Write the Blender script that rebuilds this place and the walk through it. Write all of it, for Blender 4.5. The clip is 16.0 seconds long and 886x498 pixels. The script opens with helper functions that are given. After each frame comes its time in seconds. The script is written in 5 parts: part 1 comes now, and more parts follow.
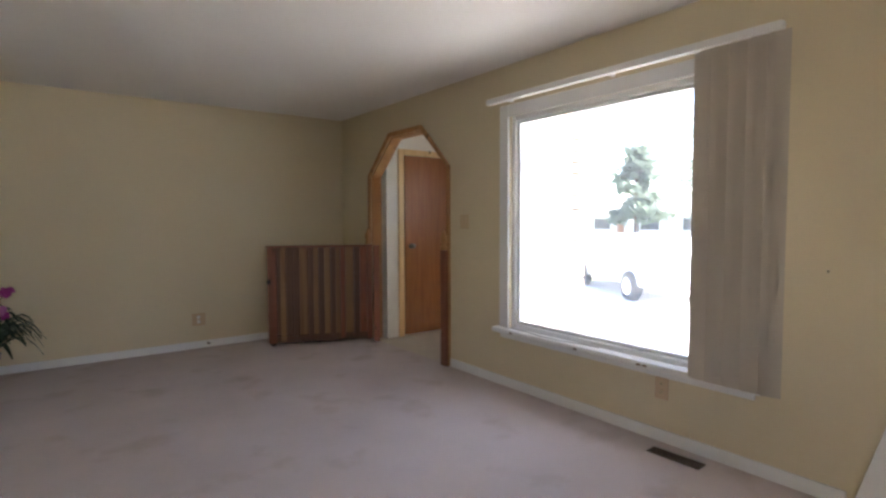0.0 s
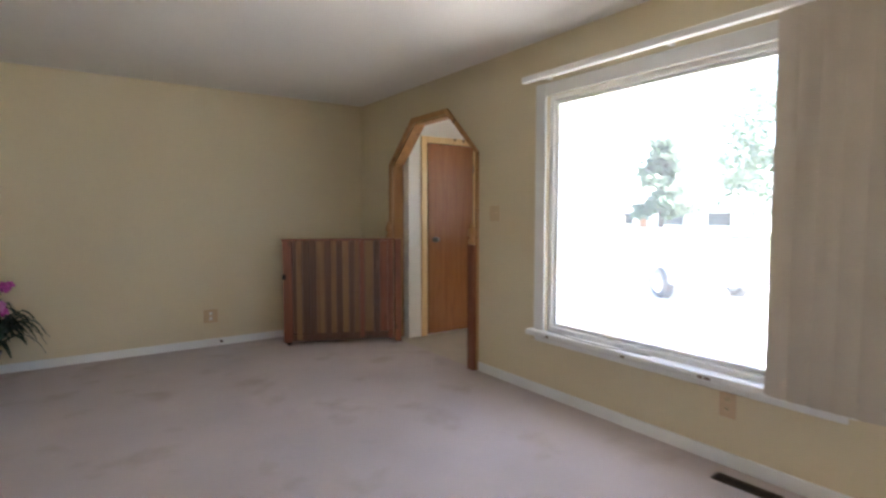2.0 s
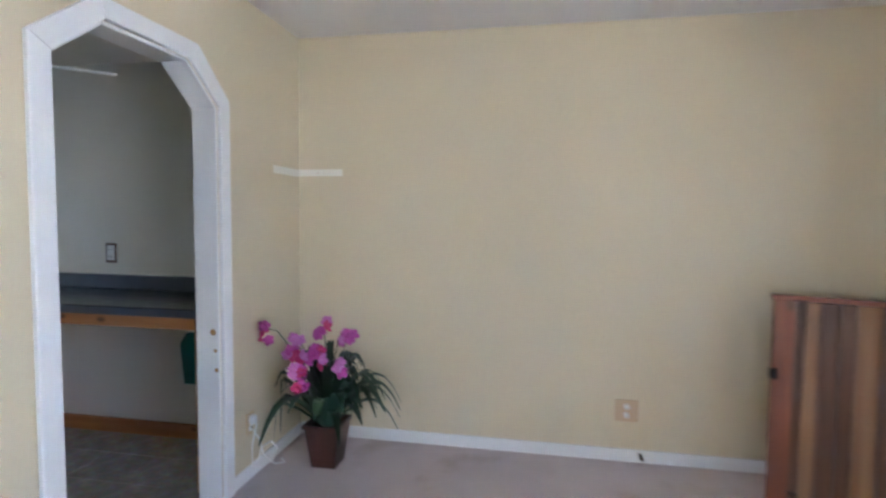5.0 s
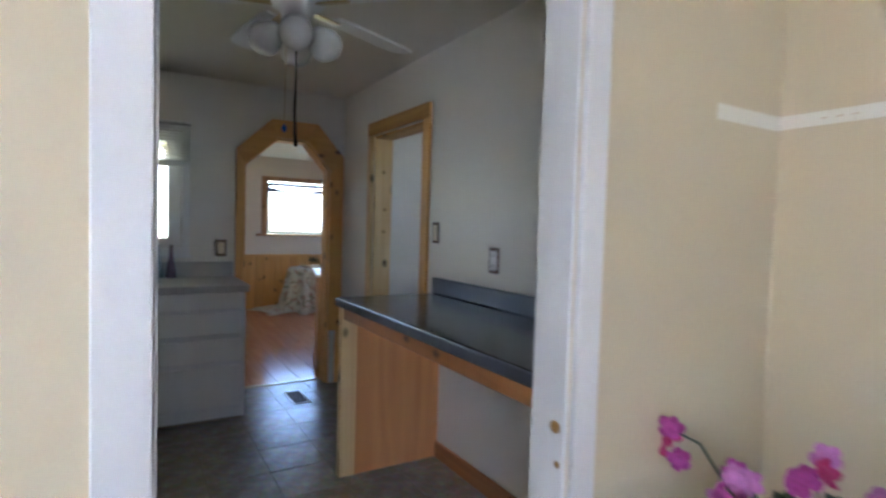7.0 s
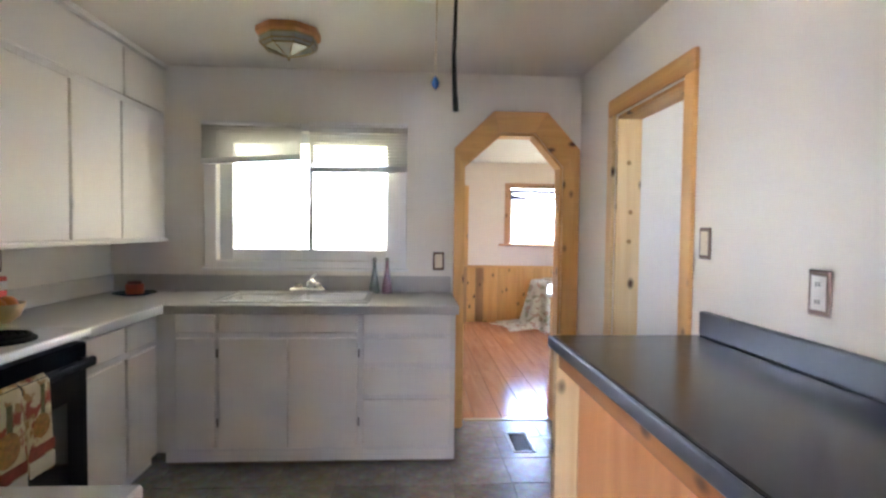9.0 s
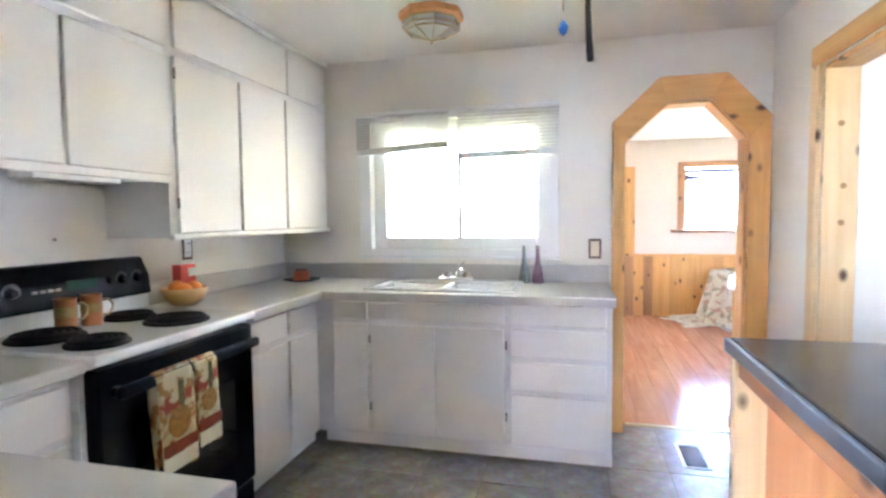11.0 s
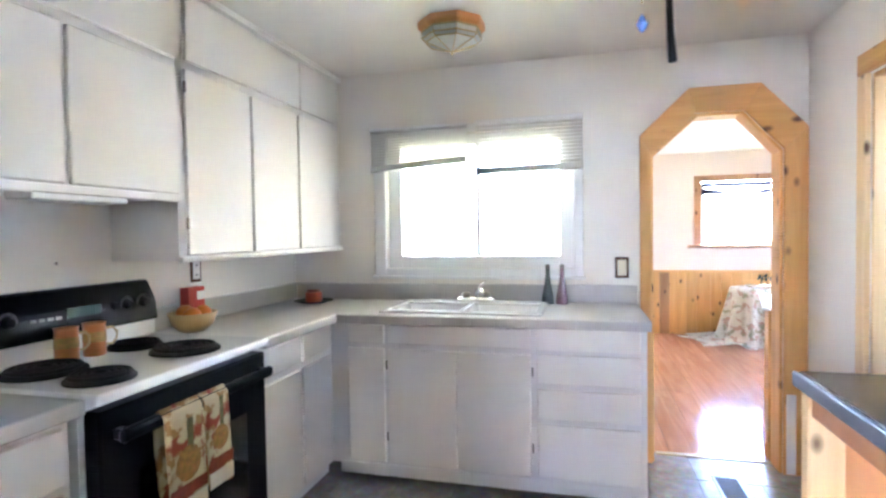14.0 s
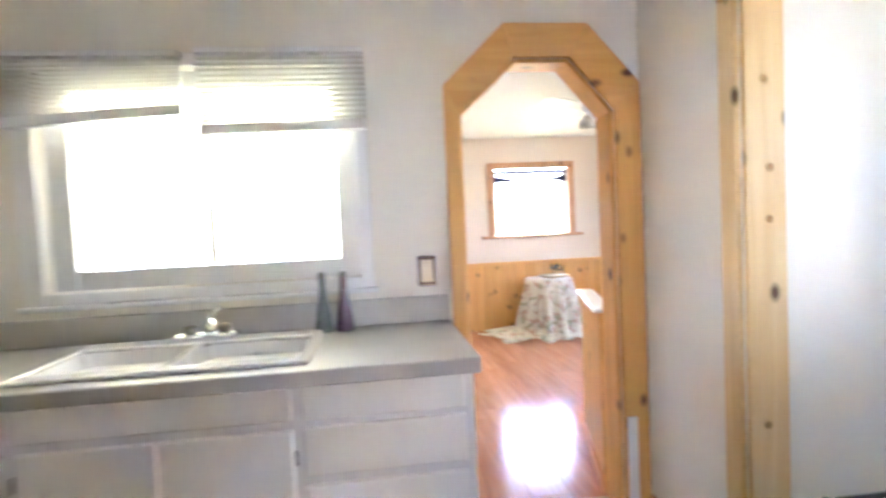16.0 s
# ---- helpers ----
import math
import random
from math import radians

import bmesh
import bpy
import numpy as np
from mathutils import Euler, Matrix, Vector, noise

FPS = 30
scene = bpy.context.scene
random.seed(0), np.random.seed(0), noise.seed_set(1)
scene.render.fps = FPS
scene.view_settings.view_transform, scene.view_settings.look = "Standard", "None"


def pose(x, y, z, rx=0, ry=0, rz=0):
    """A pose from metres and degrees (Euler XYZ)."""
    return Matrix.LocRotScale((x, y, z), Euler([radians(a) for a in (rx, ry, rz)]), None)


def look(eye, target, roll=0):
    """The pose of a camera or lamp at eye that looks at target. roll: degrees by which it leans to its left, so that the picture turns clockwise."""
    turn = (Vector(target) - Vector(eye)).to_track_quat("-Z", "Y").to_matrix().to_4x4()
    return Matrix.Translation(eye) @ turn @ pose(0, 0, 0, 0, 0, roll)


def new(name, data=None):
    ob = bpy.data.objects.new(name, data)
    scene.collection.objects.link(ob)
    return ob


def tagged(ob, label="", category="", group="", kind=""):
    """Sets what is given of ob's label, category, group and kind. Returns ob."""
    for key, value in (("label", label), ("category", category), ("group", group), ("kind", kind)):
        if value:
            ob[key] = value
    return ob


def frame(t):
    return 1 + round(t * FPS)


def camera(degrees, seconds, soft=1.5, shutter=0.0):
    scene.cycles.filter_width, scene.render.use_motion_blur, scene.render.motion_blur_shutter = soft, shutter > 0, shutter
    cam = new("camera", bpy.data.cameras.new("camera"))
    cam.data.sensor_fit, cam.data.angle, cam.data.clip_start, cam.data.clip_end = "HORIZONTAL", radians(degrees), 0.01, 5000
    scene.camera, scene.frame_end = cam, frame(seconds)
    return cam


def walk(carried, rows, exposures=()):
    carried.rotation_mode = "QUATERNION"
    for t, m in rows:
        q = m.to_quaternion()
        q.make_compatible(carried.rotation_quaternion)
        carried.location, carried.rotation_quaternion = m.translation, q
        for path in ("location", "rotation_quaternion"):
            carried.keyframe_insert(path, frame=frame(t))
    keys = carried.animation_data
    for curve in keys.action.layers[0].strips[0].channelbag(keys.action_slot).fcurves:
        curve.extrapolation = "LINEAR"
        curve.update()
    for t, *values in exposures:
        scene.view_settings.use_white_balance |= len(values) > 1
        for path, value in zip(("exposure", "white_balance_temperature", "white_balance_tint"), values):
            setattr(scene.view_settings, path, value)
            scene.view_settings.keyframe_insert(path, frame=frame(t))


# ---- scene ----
PATH = [
    (0, (0.773, -5.92, 1.326), (1.968, -4.32, 1.216), -0.2),
    (0.5, (0.756, -5.961, 1.339), (1.904, -4.328, 1.218), -0.7),
    (1, (0.784, -5.937, 1.332), (1.929, -4.303, 1.199), -0.7),
    (1.5, (0.823, -5.777, 1.321), (2.009, -4.172, 1.181), -0.5),
    (2, (0.938, -5.571, 1.305), (2.076, -3.932, 1.173), -0.0),
    (2.5, (1.211, -5.249, 1.308), (2.154, -3.489, 1.195), 0.3),
    (3, (1.298, -4.922, 1.344), (2.083, -3.085, 1.249), -0.2),
    (5.5, (1.543, -2.753, 1.41), (0.861, -0.877, 1.286), 0.4),
    (6, (1.353, -2.375, 1.402), (0.334, -0.657, 1.304), 0.4),
    (6.5, (1.183, -2.002, 1.365), (-0.288, -0.651, 1.255), 1.1),
    (7, (0.923, -1.78, 1.328), (-0.794, -0.756, 1.24), 1.7),
    (7.5, (0.66, -1.608, 1.322), (-1.187, -0.857, 1.236), 0.5),
    (8, (0.468, -1.452, 1.327), (-1.481, -1.012, 1.248), 0.3),
    (8.5, (0.338, -1.39, 1.333), (-1.648, -1.175, 1.254), 0.5),
    (9, (0.218, -1.357, 1.327), (-1.777, -1.238, 1.252), 0.7),
    (9.5, (0.146, -1.362, 1.336), (-1.85, -1.308, 1.209), 0.7),
    (10, (0.052, -1.292, 1.301), (-1.934, -1.46, 1.147), 0.3),
    (12.5, (0.035, -1.279, 1.323), (-1.873, -1.874, 1.24), -0.6),
    (13, (0.044, -1.288, 1.324), (-1.873, -1.852, 1.231), -0.6),
    (13.5, (0.019, -1.312, 1.324), (-1.905, -1.851, 1.239), -0.7),
    (14, (-0.081, -1.402, 1.329), (-2.016, -1.904, 1.269), -0.9),
    (14.5, (-0.234, -1.443, 1.351), (-2.147, -2.026, 1.301), -1.0),
    (15, (-0.504, -1.429, 1.349), (-2.417, -2.012, 1.31), -1.3),
    (15.5, (-0.788, -1.427, 1.32), (-2.773, -1.675, 1.28), -1.9),
    (16, (-1.13, -1.382, 1.302), (-3.112, -1.129, 1.208), -2.7),
]
cam = camera(79.5, 16.0, soft=2.6, shutter=0.5)

EXPOSURES = [(0.0, 2.9, 6350, 16), (1.0, 3.15, 6250, 15), (1.5, 3.25, 6250, 14), (3.0, 3.5, 6500, 15), (5.5, 4.35, 5350, 16), (6.0, 4.15, 5450, 16), (6.5, 4.1, 5600, 18), (7.0, 4.4, 5650, 18), (7.6, 4.6, 5950, 23), (8.2, 5.0, 6300, 28), (8.6, 5.6, 6200, 29), (9.0, 6.15, 6150, 28), (9.5, 6.5, 5950, 26), (10.0, 7.05, 5800, 25), (12.5, 7.15, 5700, 26), (14.5, 7.1, 5600, 26), (16.0, 6.9, 6100, 26)]
walk(cam, [(t, look(eye, target, roll)) for t, eye, target, roll in PATH], EXPOSURES)

# ---- world, sun and window light ----
world = bpy.data.worlds.new("world")
scene.world = world
world.use_nodes = True
wn = world.node_tree.nodes
sky = wn.new("ShaderNodeTexSky")
sky.sky_type, sky.sun_disc = "NISHITA", False
sky.sun_elevation, sky.sun_rotation = radians(60.5), radians(153.4)
wn["Background"].inputs["Strength"].default_value = 0.15
world.node_tree.links.new(sky.outputs["Color"], wn["Background"].inputs["Color"])
sun = new("sun", bpy.data.lights.new("sun", "SUN"))
sun.data.energy, sun.data.angle, sun.data.color = 5.0, radians(0.5), (1, 0.96, 0.9)
sun.matrix_world = look((4, -8, 16), (0, 0, 0))


# ---- materials ----
def mat(name, base, rough=0.6, metal=0.0, var=0.12, scale=3.0, fine=60.0, bump=0.15, depth=0.002, coat=0.0, rand=0.0, stretch=(1, 1, 1), spec=0.5, trans=0.0, alpha=1.0):
    m = bpy.data.materials.new(name)
    m.use_nodes = True
    n, l = m.node_tree.nodes, m.node_tree.links
    b = n["Principled BSDF"]
    b.inputs["Roughness"].default_value, b.inputs["Metallic"].default_value = rough, metal
    b.inputs["Coat Weight"].default_value, b.inputs["Specular IOR Level"].default_value = coat, spec
    b.inputs["Transmission Weight"].default_value = trans
    tc, mp = n.new("ShaderNodeTexCoord"), n.new("ShaderNodeMapping")
    mp.inputs["Scale"].default_value = stretch
    l.new(tc.outputs["Object"], mp.inputs["Vector"])
    big, small = n.new("ShaderNodeTexNoise"), n.new("ShaderNodeTexNoise")
    big.inputs["Scale"].default_value, small.inputs["Scale"].default_value = scale, fine
    big.inputs["Detail"].default_value = 4
    for t in (big, small):
        l.new(mp.outputs["Vector"], t.inputs["Vector"])
    mix = n.new("ShaderNodeMixRGB")
    lo = [c * (1 - var) for c in base]
    hi = [min(1, c * (1 + var * 0.7)) for c in base]
    mix.inputs["Color1"].default_value, mix.inputs["Color2"].default_value = (*lo, 1), (*hi, 1)
    l.new(big.outputs["Fac"], mix.inputs["Fac"])
    sp = n.new("ShaderNodeMixRGB")
    sp.blend_type = "MULTIPLY"
    sp.inputs["Fac"].default_value = var
    l.new(mix.outputs["Color"], sp.inputs["Color1"])
    l.new(small.outputs["Color"], sp.inputs["Color2"])
    out = sp.outputs["Color"]
    if rand:
        oi, hs = n.new("ShaderNodeObjectInfo"), n.new("ShaderNodeHueSaturation")
        mr = n.new("ShaderNodeMapRange")
        mr.inputs["To Min"].default_value, mr.inputs["To Max"].default_value = 1 - rand, 1 + rand
        l.new(oi.outputs["Random"], mr.inputs["Value"])
        l.new(mr.outputs["Result"], hs.inputs["Value"])
        l.new(out, hs.inputs["Color"])
        out = hs.outputs["Color"]
    l.new(out, b.inputs["Base Color"])
    if bump:
        bp = n.new("ShaderNodeBump")
        bp.inputs["Strength"].default_value, bp.inputs["Distance"].default_value = bump, depth
        l.new(small.outputs["Fac"], bp.inputs["Height"])
        l.new(bp.outputs["Normal"], b.inputs["Normal"])
    return m


def wood(name, base, dark, axis=2, rough=0.45, knots=True, grain=14.0, rand=0.12, knot_color=(0.12, 0.05, 0.02)):
    """Boards with grain along an axis and scattered dark knots."""
    m = bpy.data.materials.new(name)
    m.use_nodes = True
    n, l = m.node_tree.nodes, m.node_tree.links
    b = n["Principled BSDF"]
    b.inputs["Roughness"].default_value = rough
    tc, mp = n.new("ShaderNodeTexCoord"), n.new("ShaderNodeMapping")
    s = [1, 1, 1]
    s[axis] = 0.07
    mp.inputs["Scale"].default_value = s
    oi = n.new("ShaderNodeObjectInfo")
    add = n.new("ShaderNodeVectorMath")
    add.operation = "ADD"
    l.new(tc.outputs["Object"], add.inputs[0])
    mul = n.new("ShaderNodeMath")
    mul.operation, mul.inputs[1].default_value = "MULTIPLY", 7.0
    l.new(oi.outputs["Random"], mul.inputs[0])
    l.new(mul.outputs["Value"], add.inputs[1])
    l.new(add.outputs["Vector"], mp.inputs["Vector"])
    g = n.new("ShaderNodeTexNoise")
    g.inputs["Scale"].default_value, g.inputs["Detail"].default_value, g.inputs["Distortion"].default_value = grain, 6, 1.2
    l.new(mp.outputs["Vector"], g.inputs["Vector"])
    r = n.new("ShaderNodeValToRGB")
    r.color_ramp.elements[0].position, r.color_ramp.elements[1].position = 0.35, 0.68
    r.color_ramp.elements[0].color, r.color_ramp.elements[1].color = (*dark, 1), (*base, 1)
    l.new(g.outputs["Fac"], r.inputs["Fac"])
    out = r.outputs["Color"]
    if knots:
        mk = n.new("ShaderNodeMapping")
        k = [1, 1, 1]
        k[axis] = 0.6
        mk.inputs["Scale"].default_value = k
        l.new(add.outputs["Vector"], mk.inputs["Vector"])
        v = n.new("ShaderNodeTexVoronoi")
        v.inputs["Scale"].default_value = 8.0
        l.new(mk.outputs["Vector"], v.inputs["Vector"])
        kr = n.new("ShaderNodeValToRGB")
        kr.color_ramp.elements[0].position, kr.color_ramp.elements[1].position = 0.07, 0.18
        kr.color_ramp.elements[0].color, kr.color_ramp.elements[1].color = (1, 1, 1, 1), (0, 0, 0, 1)
        l.new(v.outputs["Distance"], kr.inputs["Fac"])
        mx = n.new("ShaderNodeMixRGB")
        mx.inputs["Color2"].default_value = (*knot_color, 1)
        l.new(kr.outputs["Color"], mx.inputs["Fac"])
        l.new(out, mx.inputs["Color1"])
        out = mx.outputs["Color"]
    hs, mr = n.new("ShaderNodeHueSaturation"), n.new("ShaderNodeMapRange")
    mr.inputs["To Min"].default_value, mr.inputs["To Max"].default_value = 1 - rand, 1 + rand
    l.new(oi.outputs["Random"], mr.inputs["Value"])
    l.new(mr.outputs["Result"], hs.inputs["Value"])
    l.new(out, hs.inputs["Color"])
    l.new(hs.outputs["Color"], b.inputs["Base Color"])
    bp = n.new("ShaderNodeBump")
    bp.inputs["Strength"].default_value, bp.inputs["Distance"].default_value = 0.2, 0.001
    l.new(g.outputs["Fac"], bp.inputs["Height"])
    l.new(bp.outputs["Normal"], b.inputs["Normal"])
    return m


def carpet_material():
    m = mat("carpet", (0.69, 0.60, 0.575), 0.95, var=0.16, scale=1.6, fine=260, bump=0.7, depth=0.006, spec=0.1)
    n, l = m.node_tree.nodes, m.node_tree.links
    b = n["Principled BSDF"]
    src = b.inputs["Base Color"].links[0].from_socket
    st = n.new("ShaderNodeTexNoise")
    st.inputs["Scale"].default_value, st.inputs["Detail"].default_value = 2.7, 5
    tc = n.new("ShaderNodeTexCoord")
    l.new(tc.outputs["Object"], st.inputs["Vector"])
    rp = n.new("ShaderNodeValToRGB")
    rp.color_ramp.elements[0].position, rp.color_ramp.elements[1].position = 0.57, 0.74
    rp.color_ramp.elements[0].color, rp.color_ramp.elements[1].color = (0, 0, 0, 1), (0.42, 0.42, 0.42, 1)
    l.new(st.outputs["Fac"], rp.inputs["Fac"])
    mx = n.new("ShaderNodeMixRGB")
    mx.inputs["Color2"].default_value = (0.36, 0.28, 0.2, 1)
    l.new(rp.outputs["Color"], mx.inputs["Fac"])
    l.new(src, mx.inputs["Color1"])
    l.new(mx.outputs["Color"], b.inputs["Base Color"])
    return m


def cloth_material(name, base, spot1, spot2, scale):
    """Printed cloth with blotches of two colours."""
    m = mat(name, base, 0.9, var=0.1, scale=8, fine=300, bump=0.3)
    n, l = m.node_tree.nodes, m.node_tree.links
    b = n["Principled BSDF"]
    out = b.inputs["Base Color"].links[0].from_socket
    tc = n.new("ShaderNodeTexCoord")
    for i, c in enumerate((spot1, spot2)):
        st = n.new("ShaderNodeTexNoise")
        st.inputs["Scale"].default_value, st.inputs["Detail"].default_value = scale * (1 + 0.4 * i), 3
        mp = n.new("ShaderNodeMapping")
        mp.inputs["Location"].default_value = (3.1 * i, 1.7 * i, 0.6)
        l.new(tc.outputs["Object"], mp.inputs["Vector"])
        l.new(mp.outputs["Vector"], st.inputs["Vector"])
        rp = n.new("ShaderNodeValToRGB")
        rp.color_ramp.elements[0].position, rp.color_ramp.elements[1].position = 0.54, 0.6
        l.new(st.outputs["Fac"], rp.inputs["Fac"])
        mx = n.new("ShaderNodeMixRGB")
        mx.inputs["Color2"].default_value = (*c, 1)
        l.new(rp.outputs["Color"], mx.inputs["Fac"])
        l.new(out, mx.inputs["Color1"])
        out = mx.outputs["Color"]
    l.new(out, b.inputs["Base Color"])
    return m


def glass_material(name, tint=(1, 1, 1), rough=0.0):
    m = bpy.data.materials.new(name)
    m.use_nodes = True
    b = m.node_tree.nodes["Principled BSDF"]
    b.inputs["Base Color"].default_value = (*tint, 1)
    b.inputs["Roughness"].default_value, b.inputs["Transmission Weight"].default_value, b.inputs["IOR"].default_value = rough, 1.0, 1.45
    return m


def translucent(m, color, share):
    """Lets a share of the light through a thin sheet."""
    n, l = m.node_tree.nodes, m.node_tree.links
    t, mix = n.new("ShaderNodeBsdfTranslucent"), n.new("ShaderNodeMixShader")
    t.inputs["Color"].default_value, mix.inputs["Fac"].default_value = (*color, 1), share
    l.new(n["Principled BSDF"].outputs["BSDF"], mix.inputs[1])
    l.new(t.outputs["BSDF"], mix.inputs[2])
    l.new(mix.outputs["Shader"], n["Material Output"].inputs["Surface"])


CARPET = carpet_material()
LIVING = mat("living_wall_paint", (0.70, 0.605, 0.41), 0.55, var=0.05, scale=1.2, fine=90, bump=0.12)
CEIL = mat("ceiling_paint", (0.84, 0.81, 0.75), 0.8, var=0.05, scale=1.5, fine=140, bump=0.35, depth=0.003)
KWALL = mat("kitchen_wall_paint", (0.82, 0.78, 0.69), 0.42, var=0.05, scale=1.3, fine=70, bump=0.15)
KCEIL = mat("kitchen_ceiling_paint", (0.78, 0.73, 0.65), 0.6, var=0.04, scale=1.5, fine=120, bump=0.2)
# pinkish light bounced off the plank floor is mixed into this wall colour
BWALL = mat("back_room_bounce_tint", (0.83, 0.71, 0.58), 0.5, var=0.05, scale=1.3, fine=70, bump=0.15)
WHITE = mat("white_gloss_paint", (0.82, 0.82, 0.80), 0.35, var=0.05, scale=4, fine=40, bump=0.08)
CABINET = mat("cabinet_paint", (0.84, 0.81, 0.75), 0.5, var=0.04, scale=3, fine=50, bump=0.1, rand=0.008, spec=0.3)
SEAM = mat("cabinet_frame_paint", (0.80, 0.78, 0.74), 0.5, var=0.06, scale=5, fine=50)
LAMINATE = mat("gray_laminate", (0.54, 0.515, 0.465), 0.35, var=0.14, scale=6, fine=420, bump=0.05)
DARKTOP = mat("dark_laminate", (0.022, 0.024, 0.03), 0.22, var=0.25, scale=8, fine=380, bump=0.05, spec=0.4)
BLUE_EDGE = mat("blue_gray_laminate", (0.08, 0.095, 0.12), 0.35, var=0.2, scale=8, fine=300)
PINE = wood("knotty_pine", (0.78, 0.44, 0.145), (0.67, 0.34, 0.10), rand=0.06)
PINE_H = wood("knotty_pine_level", (0.78, 0.44, 0.145), (0.67, 0.34, 0.10), axis=1, rand=0.06)
PINE_X = wood("knotty_pine_along", (0.72, 0.40, 0.13), (0.58, 0.28, 0.08), axis=0)
PALE = wood("pale_pine", (0.86, 0.64, 0.33), (0.77, 0.52, 0.24))
PLY = wood("orange_plywood", (0.74, 0.36, 0.14), (0.62, 0.27, 0.10), knots=False, grain=8)
ARCHWOOD = wood("brown_pine", (0.55, 0.30, 0.12), (0.40, 0.19, 0.07))
DOORWOOD = wood("door_veneer", (0.34, 0.135, 0.04), (0.26, 0.095, 0.025), knots=False, grain=20, rough=0.5)
GATE_RED = wood("red_cedar", (0.28, 0.10, 0.045), (0.19, 0.06, 0.03), rough=0.4)
GATE_DARK = wood("walnut_slat", (0.15, 0.07, 0.035), (0.09, 0.04, 0.02), knots=False, rough=0.4)
GATE_LIGHT = wood("ash_slat", (0.30, 0.16, 0.07), (0.21, 0.10, 0.042), knots=False, rough=0.4)
SLATE = mat("slate_vinyl", (0.52, 0.475, 0.43), 0.25, var=0.55, scale=11, fine=38, bump=0.3, rand=0.07)
GROUT = mat("grout", (0.24, 0.22, 0.19), 0.8)
PLANK = wood("laminate_plank", (0.64, 0.29, 0.14), (0.50, 0.20, 0.09), axis=0, rough=0.16, knots=False, grain=18, rand=0.1)
LINO = mat("hall_vinyl", (0.62, 0.54, 0.42), 0.4, var=0.12, scale=6, fine=80)
BLACK = mat("black_enamel", (0.010, 0.010, 0.012), 0.3, var=0.1, bump=0, spec=0.05)
BLACK_MATT = mat("black_iron", (0.012, 0.012, 0.012), 0.7, var=0.2, spec=0.2)
STOVE_WHITE = mat("stove_enamel", (0.84, 0.83, 0.80), 0.18, var=0.04, bump=0)
CHROME = mat("chrome", (0.75, 0.75, 0.76), 0.15, 1.0, var=0.05, bump=0)
BRASS = mat("aged_brass", (0.55, 0.42, 0.22), 0.3, 1.0, var=0.2)
STEEL = mat("worn_steel", (0.3, 0.27, 0.24), 0.45, 1.0, var=0.3)
IVORY = mat("ivory_plastic", (0.64, 0.50, 0.30), 0.4, var=0.04, bump=0)
IVORY_PALE = mat("pale_ivory_plastic", (0.74, 0.64, 0.46), 0.4, var=0.04, bump=0)
TAN = mat("tan_plastic", (0.62, 0.45, 0.28), 0.45, var=0.06, bump=0)
WHITE_PLASTIC = mat("white_plastic", (0.82, 0.81, 0.78), 0.4, var=0.03, bump=0)
BLIND = mat("blind_vane_fabric", (0.55, 0.49, 0.40), 0.8, var=0.08, scale=5, fine=200)
SLAT = mat("white_blind_slat", (0.83, 0.82, 0.78), 0.5, var=0.03, bump=0)
BRONZE = mat("brown_register", (0.10, 0.06, 0.035), 0.4, 0.6, var=0.2)
# near-black colour painted for the shade inside holes
VOID_SHADE = mat("painted_void_shade", (0.01, 0.01, 0.01), 0.9, bump=0)
translucent(SLAT, (0.82, 0.81, 0.77), 0.28)
GLASS = glass_material("window_glass")
LEAF = mat("leaf_green", (0.024, 0.06, 0.03), 0.45, var=0.4, scale=14, fine=60)
PETAL = mat("orchid_petal", (0.54, 0.07, 0.36), 0.6, var=0.3, scale=30, fine=120)
PETAL_PALE = mat("orchid_petal_pale", (0.66, 0.22, 0.54), 0.6, var=0.25, scale=30, fine=120)
PETAL_DEEP = mat("orchid_lip", (0.55, 0.03, 0.16), 0.6, var=0.3, scale=30, fine=120)
POT = wood("dark_pot_wood", (0.10, 0.035, 0.025), (0.05, 0.02, 0.015), knots=False, rough=0.35)
SOIL = mat("potting_moss", (0.06, 0.045, 0.03), 0.95, var=0.4, scale=30, bump=0.8, depth=0.01)


# ---- building helpers ----
ORIGIN = {}


def thing(name, loc=(0, 0, 0), rz=0.0, local=False, **tags):
    ob = new(name)
    ob.empty_display_size = 0.1
    ob.matrix_basis = pose(*loc, 0, 0, rz)
    ORIGIN[ob.name] = Vector((0, 0, 0)) if local else Vector(loc)
    return tagged(ob, **tags)


def part(name, bm, material, parent=None, label="", smooth=False):
    """Links a bmesh as one mesh object, under a thing or part when one is given."""
    me = bpy.data.meshes.new(name)
    bmesh.ops.recalc_face_normals(bm, faces=bm.faces)
    if parent is not None:
        bmesh.ops.translate(bm, verts=bm.verts, vec=-ORIGIN[parent.name])
    if smooth:
        for f in bm.faces:
            f.smooth = True
    bm.to_mesh(me)
    bm.free()
    me.materials.append(material)
    ob = new(name, me)
    if parent is not None:
        ob.parent = parent
        ORIGIN[ob.name] = ORIGIN[parent.name]
    return tagged(ob, label=label)


def box(x0, x1, y0, y1, z0, z1, bevel=0.0, bm=None, segments=1):
    b = bm or bmesh.new()
    r = bmesh.ops.create_cube(b, size=1)["verts"]
    for v in r:
        v.co = Vector((x0 + (v.co.x + 0.5) * (x1 - x0), y0 + (v.co.y + 0.5) * (y1 - y0), z0 + (v.co.z + 0.5) * (z1 - z0)))
    if bevel:
        es = {e for v in r for e in v.link_edges}
        bmesh.ops.bevel(b, geom=list(es), offset=bevel, segments=segments, affect="EDGES", profile=0.5)
    return b


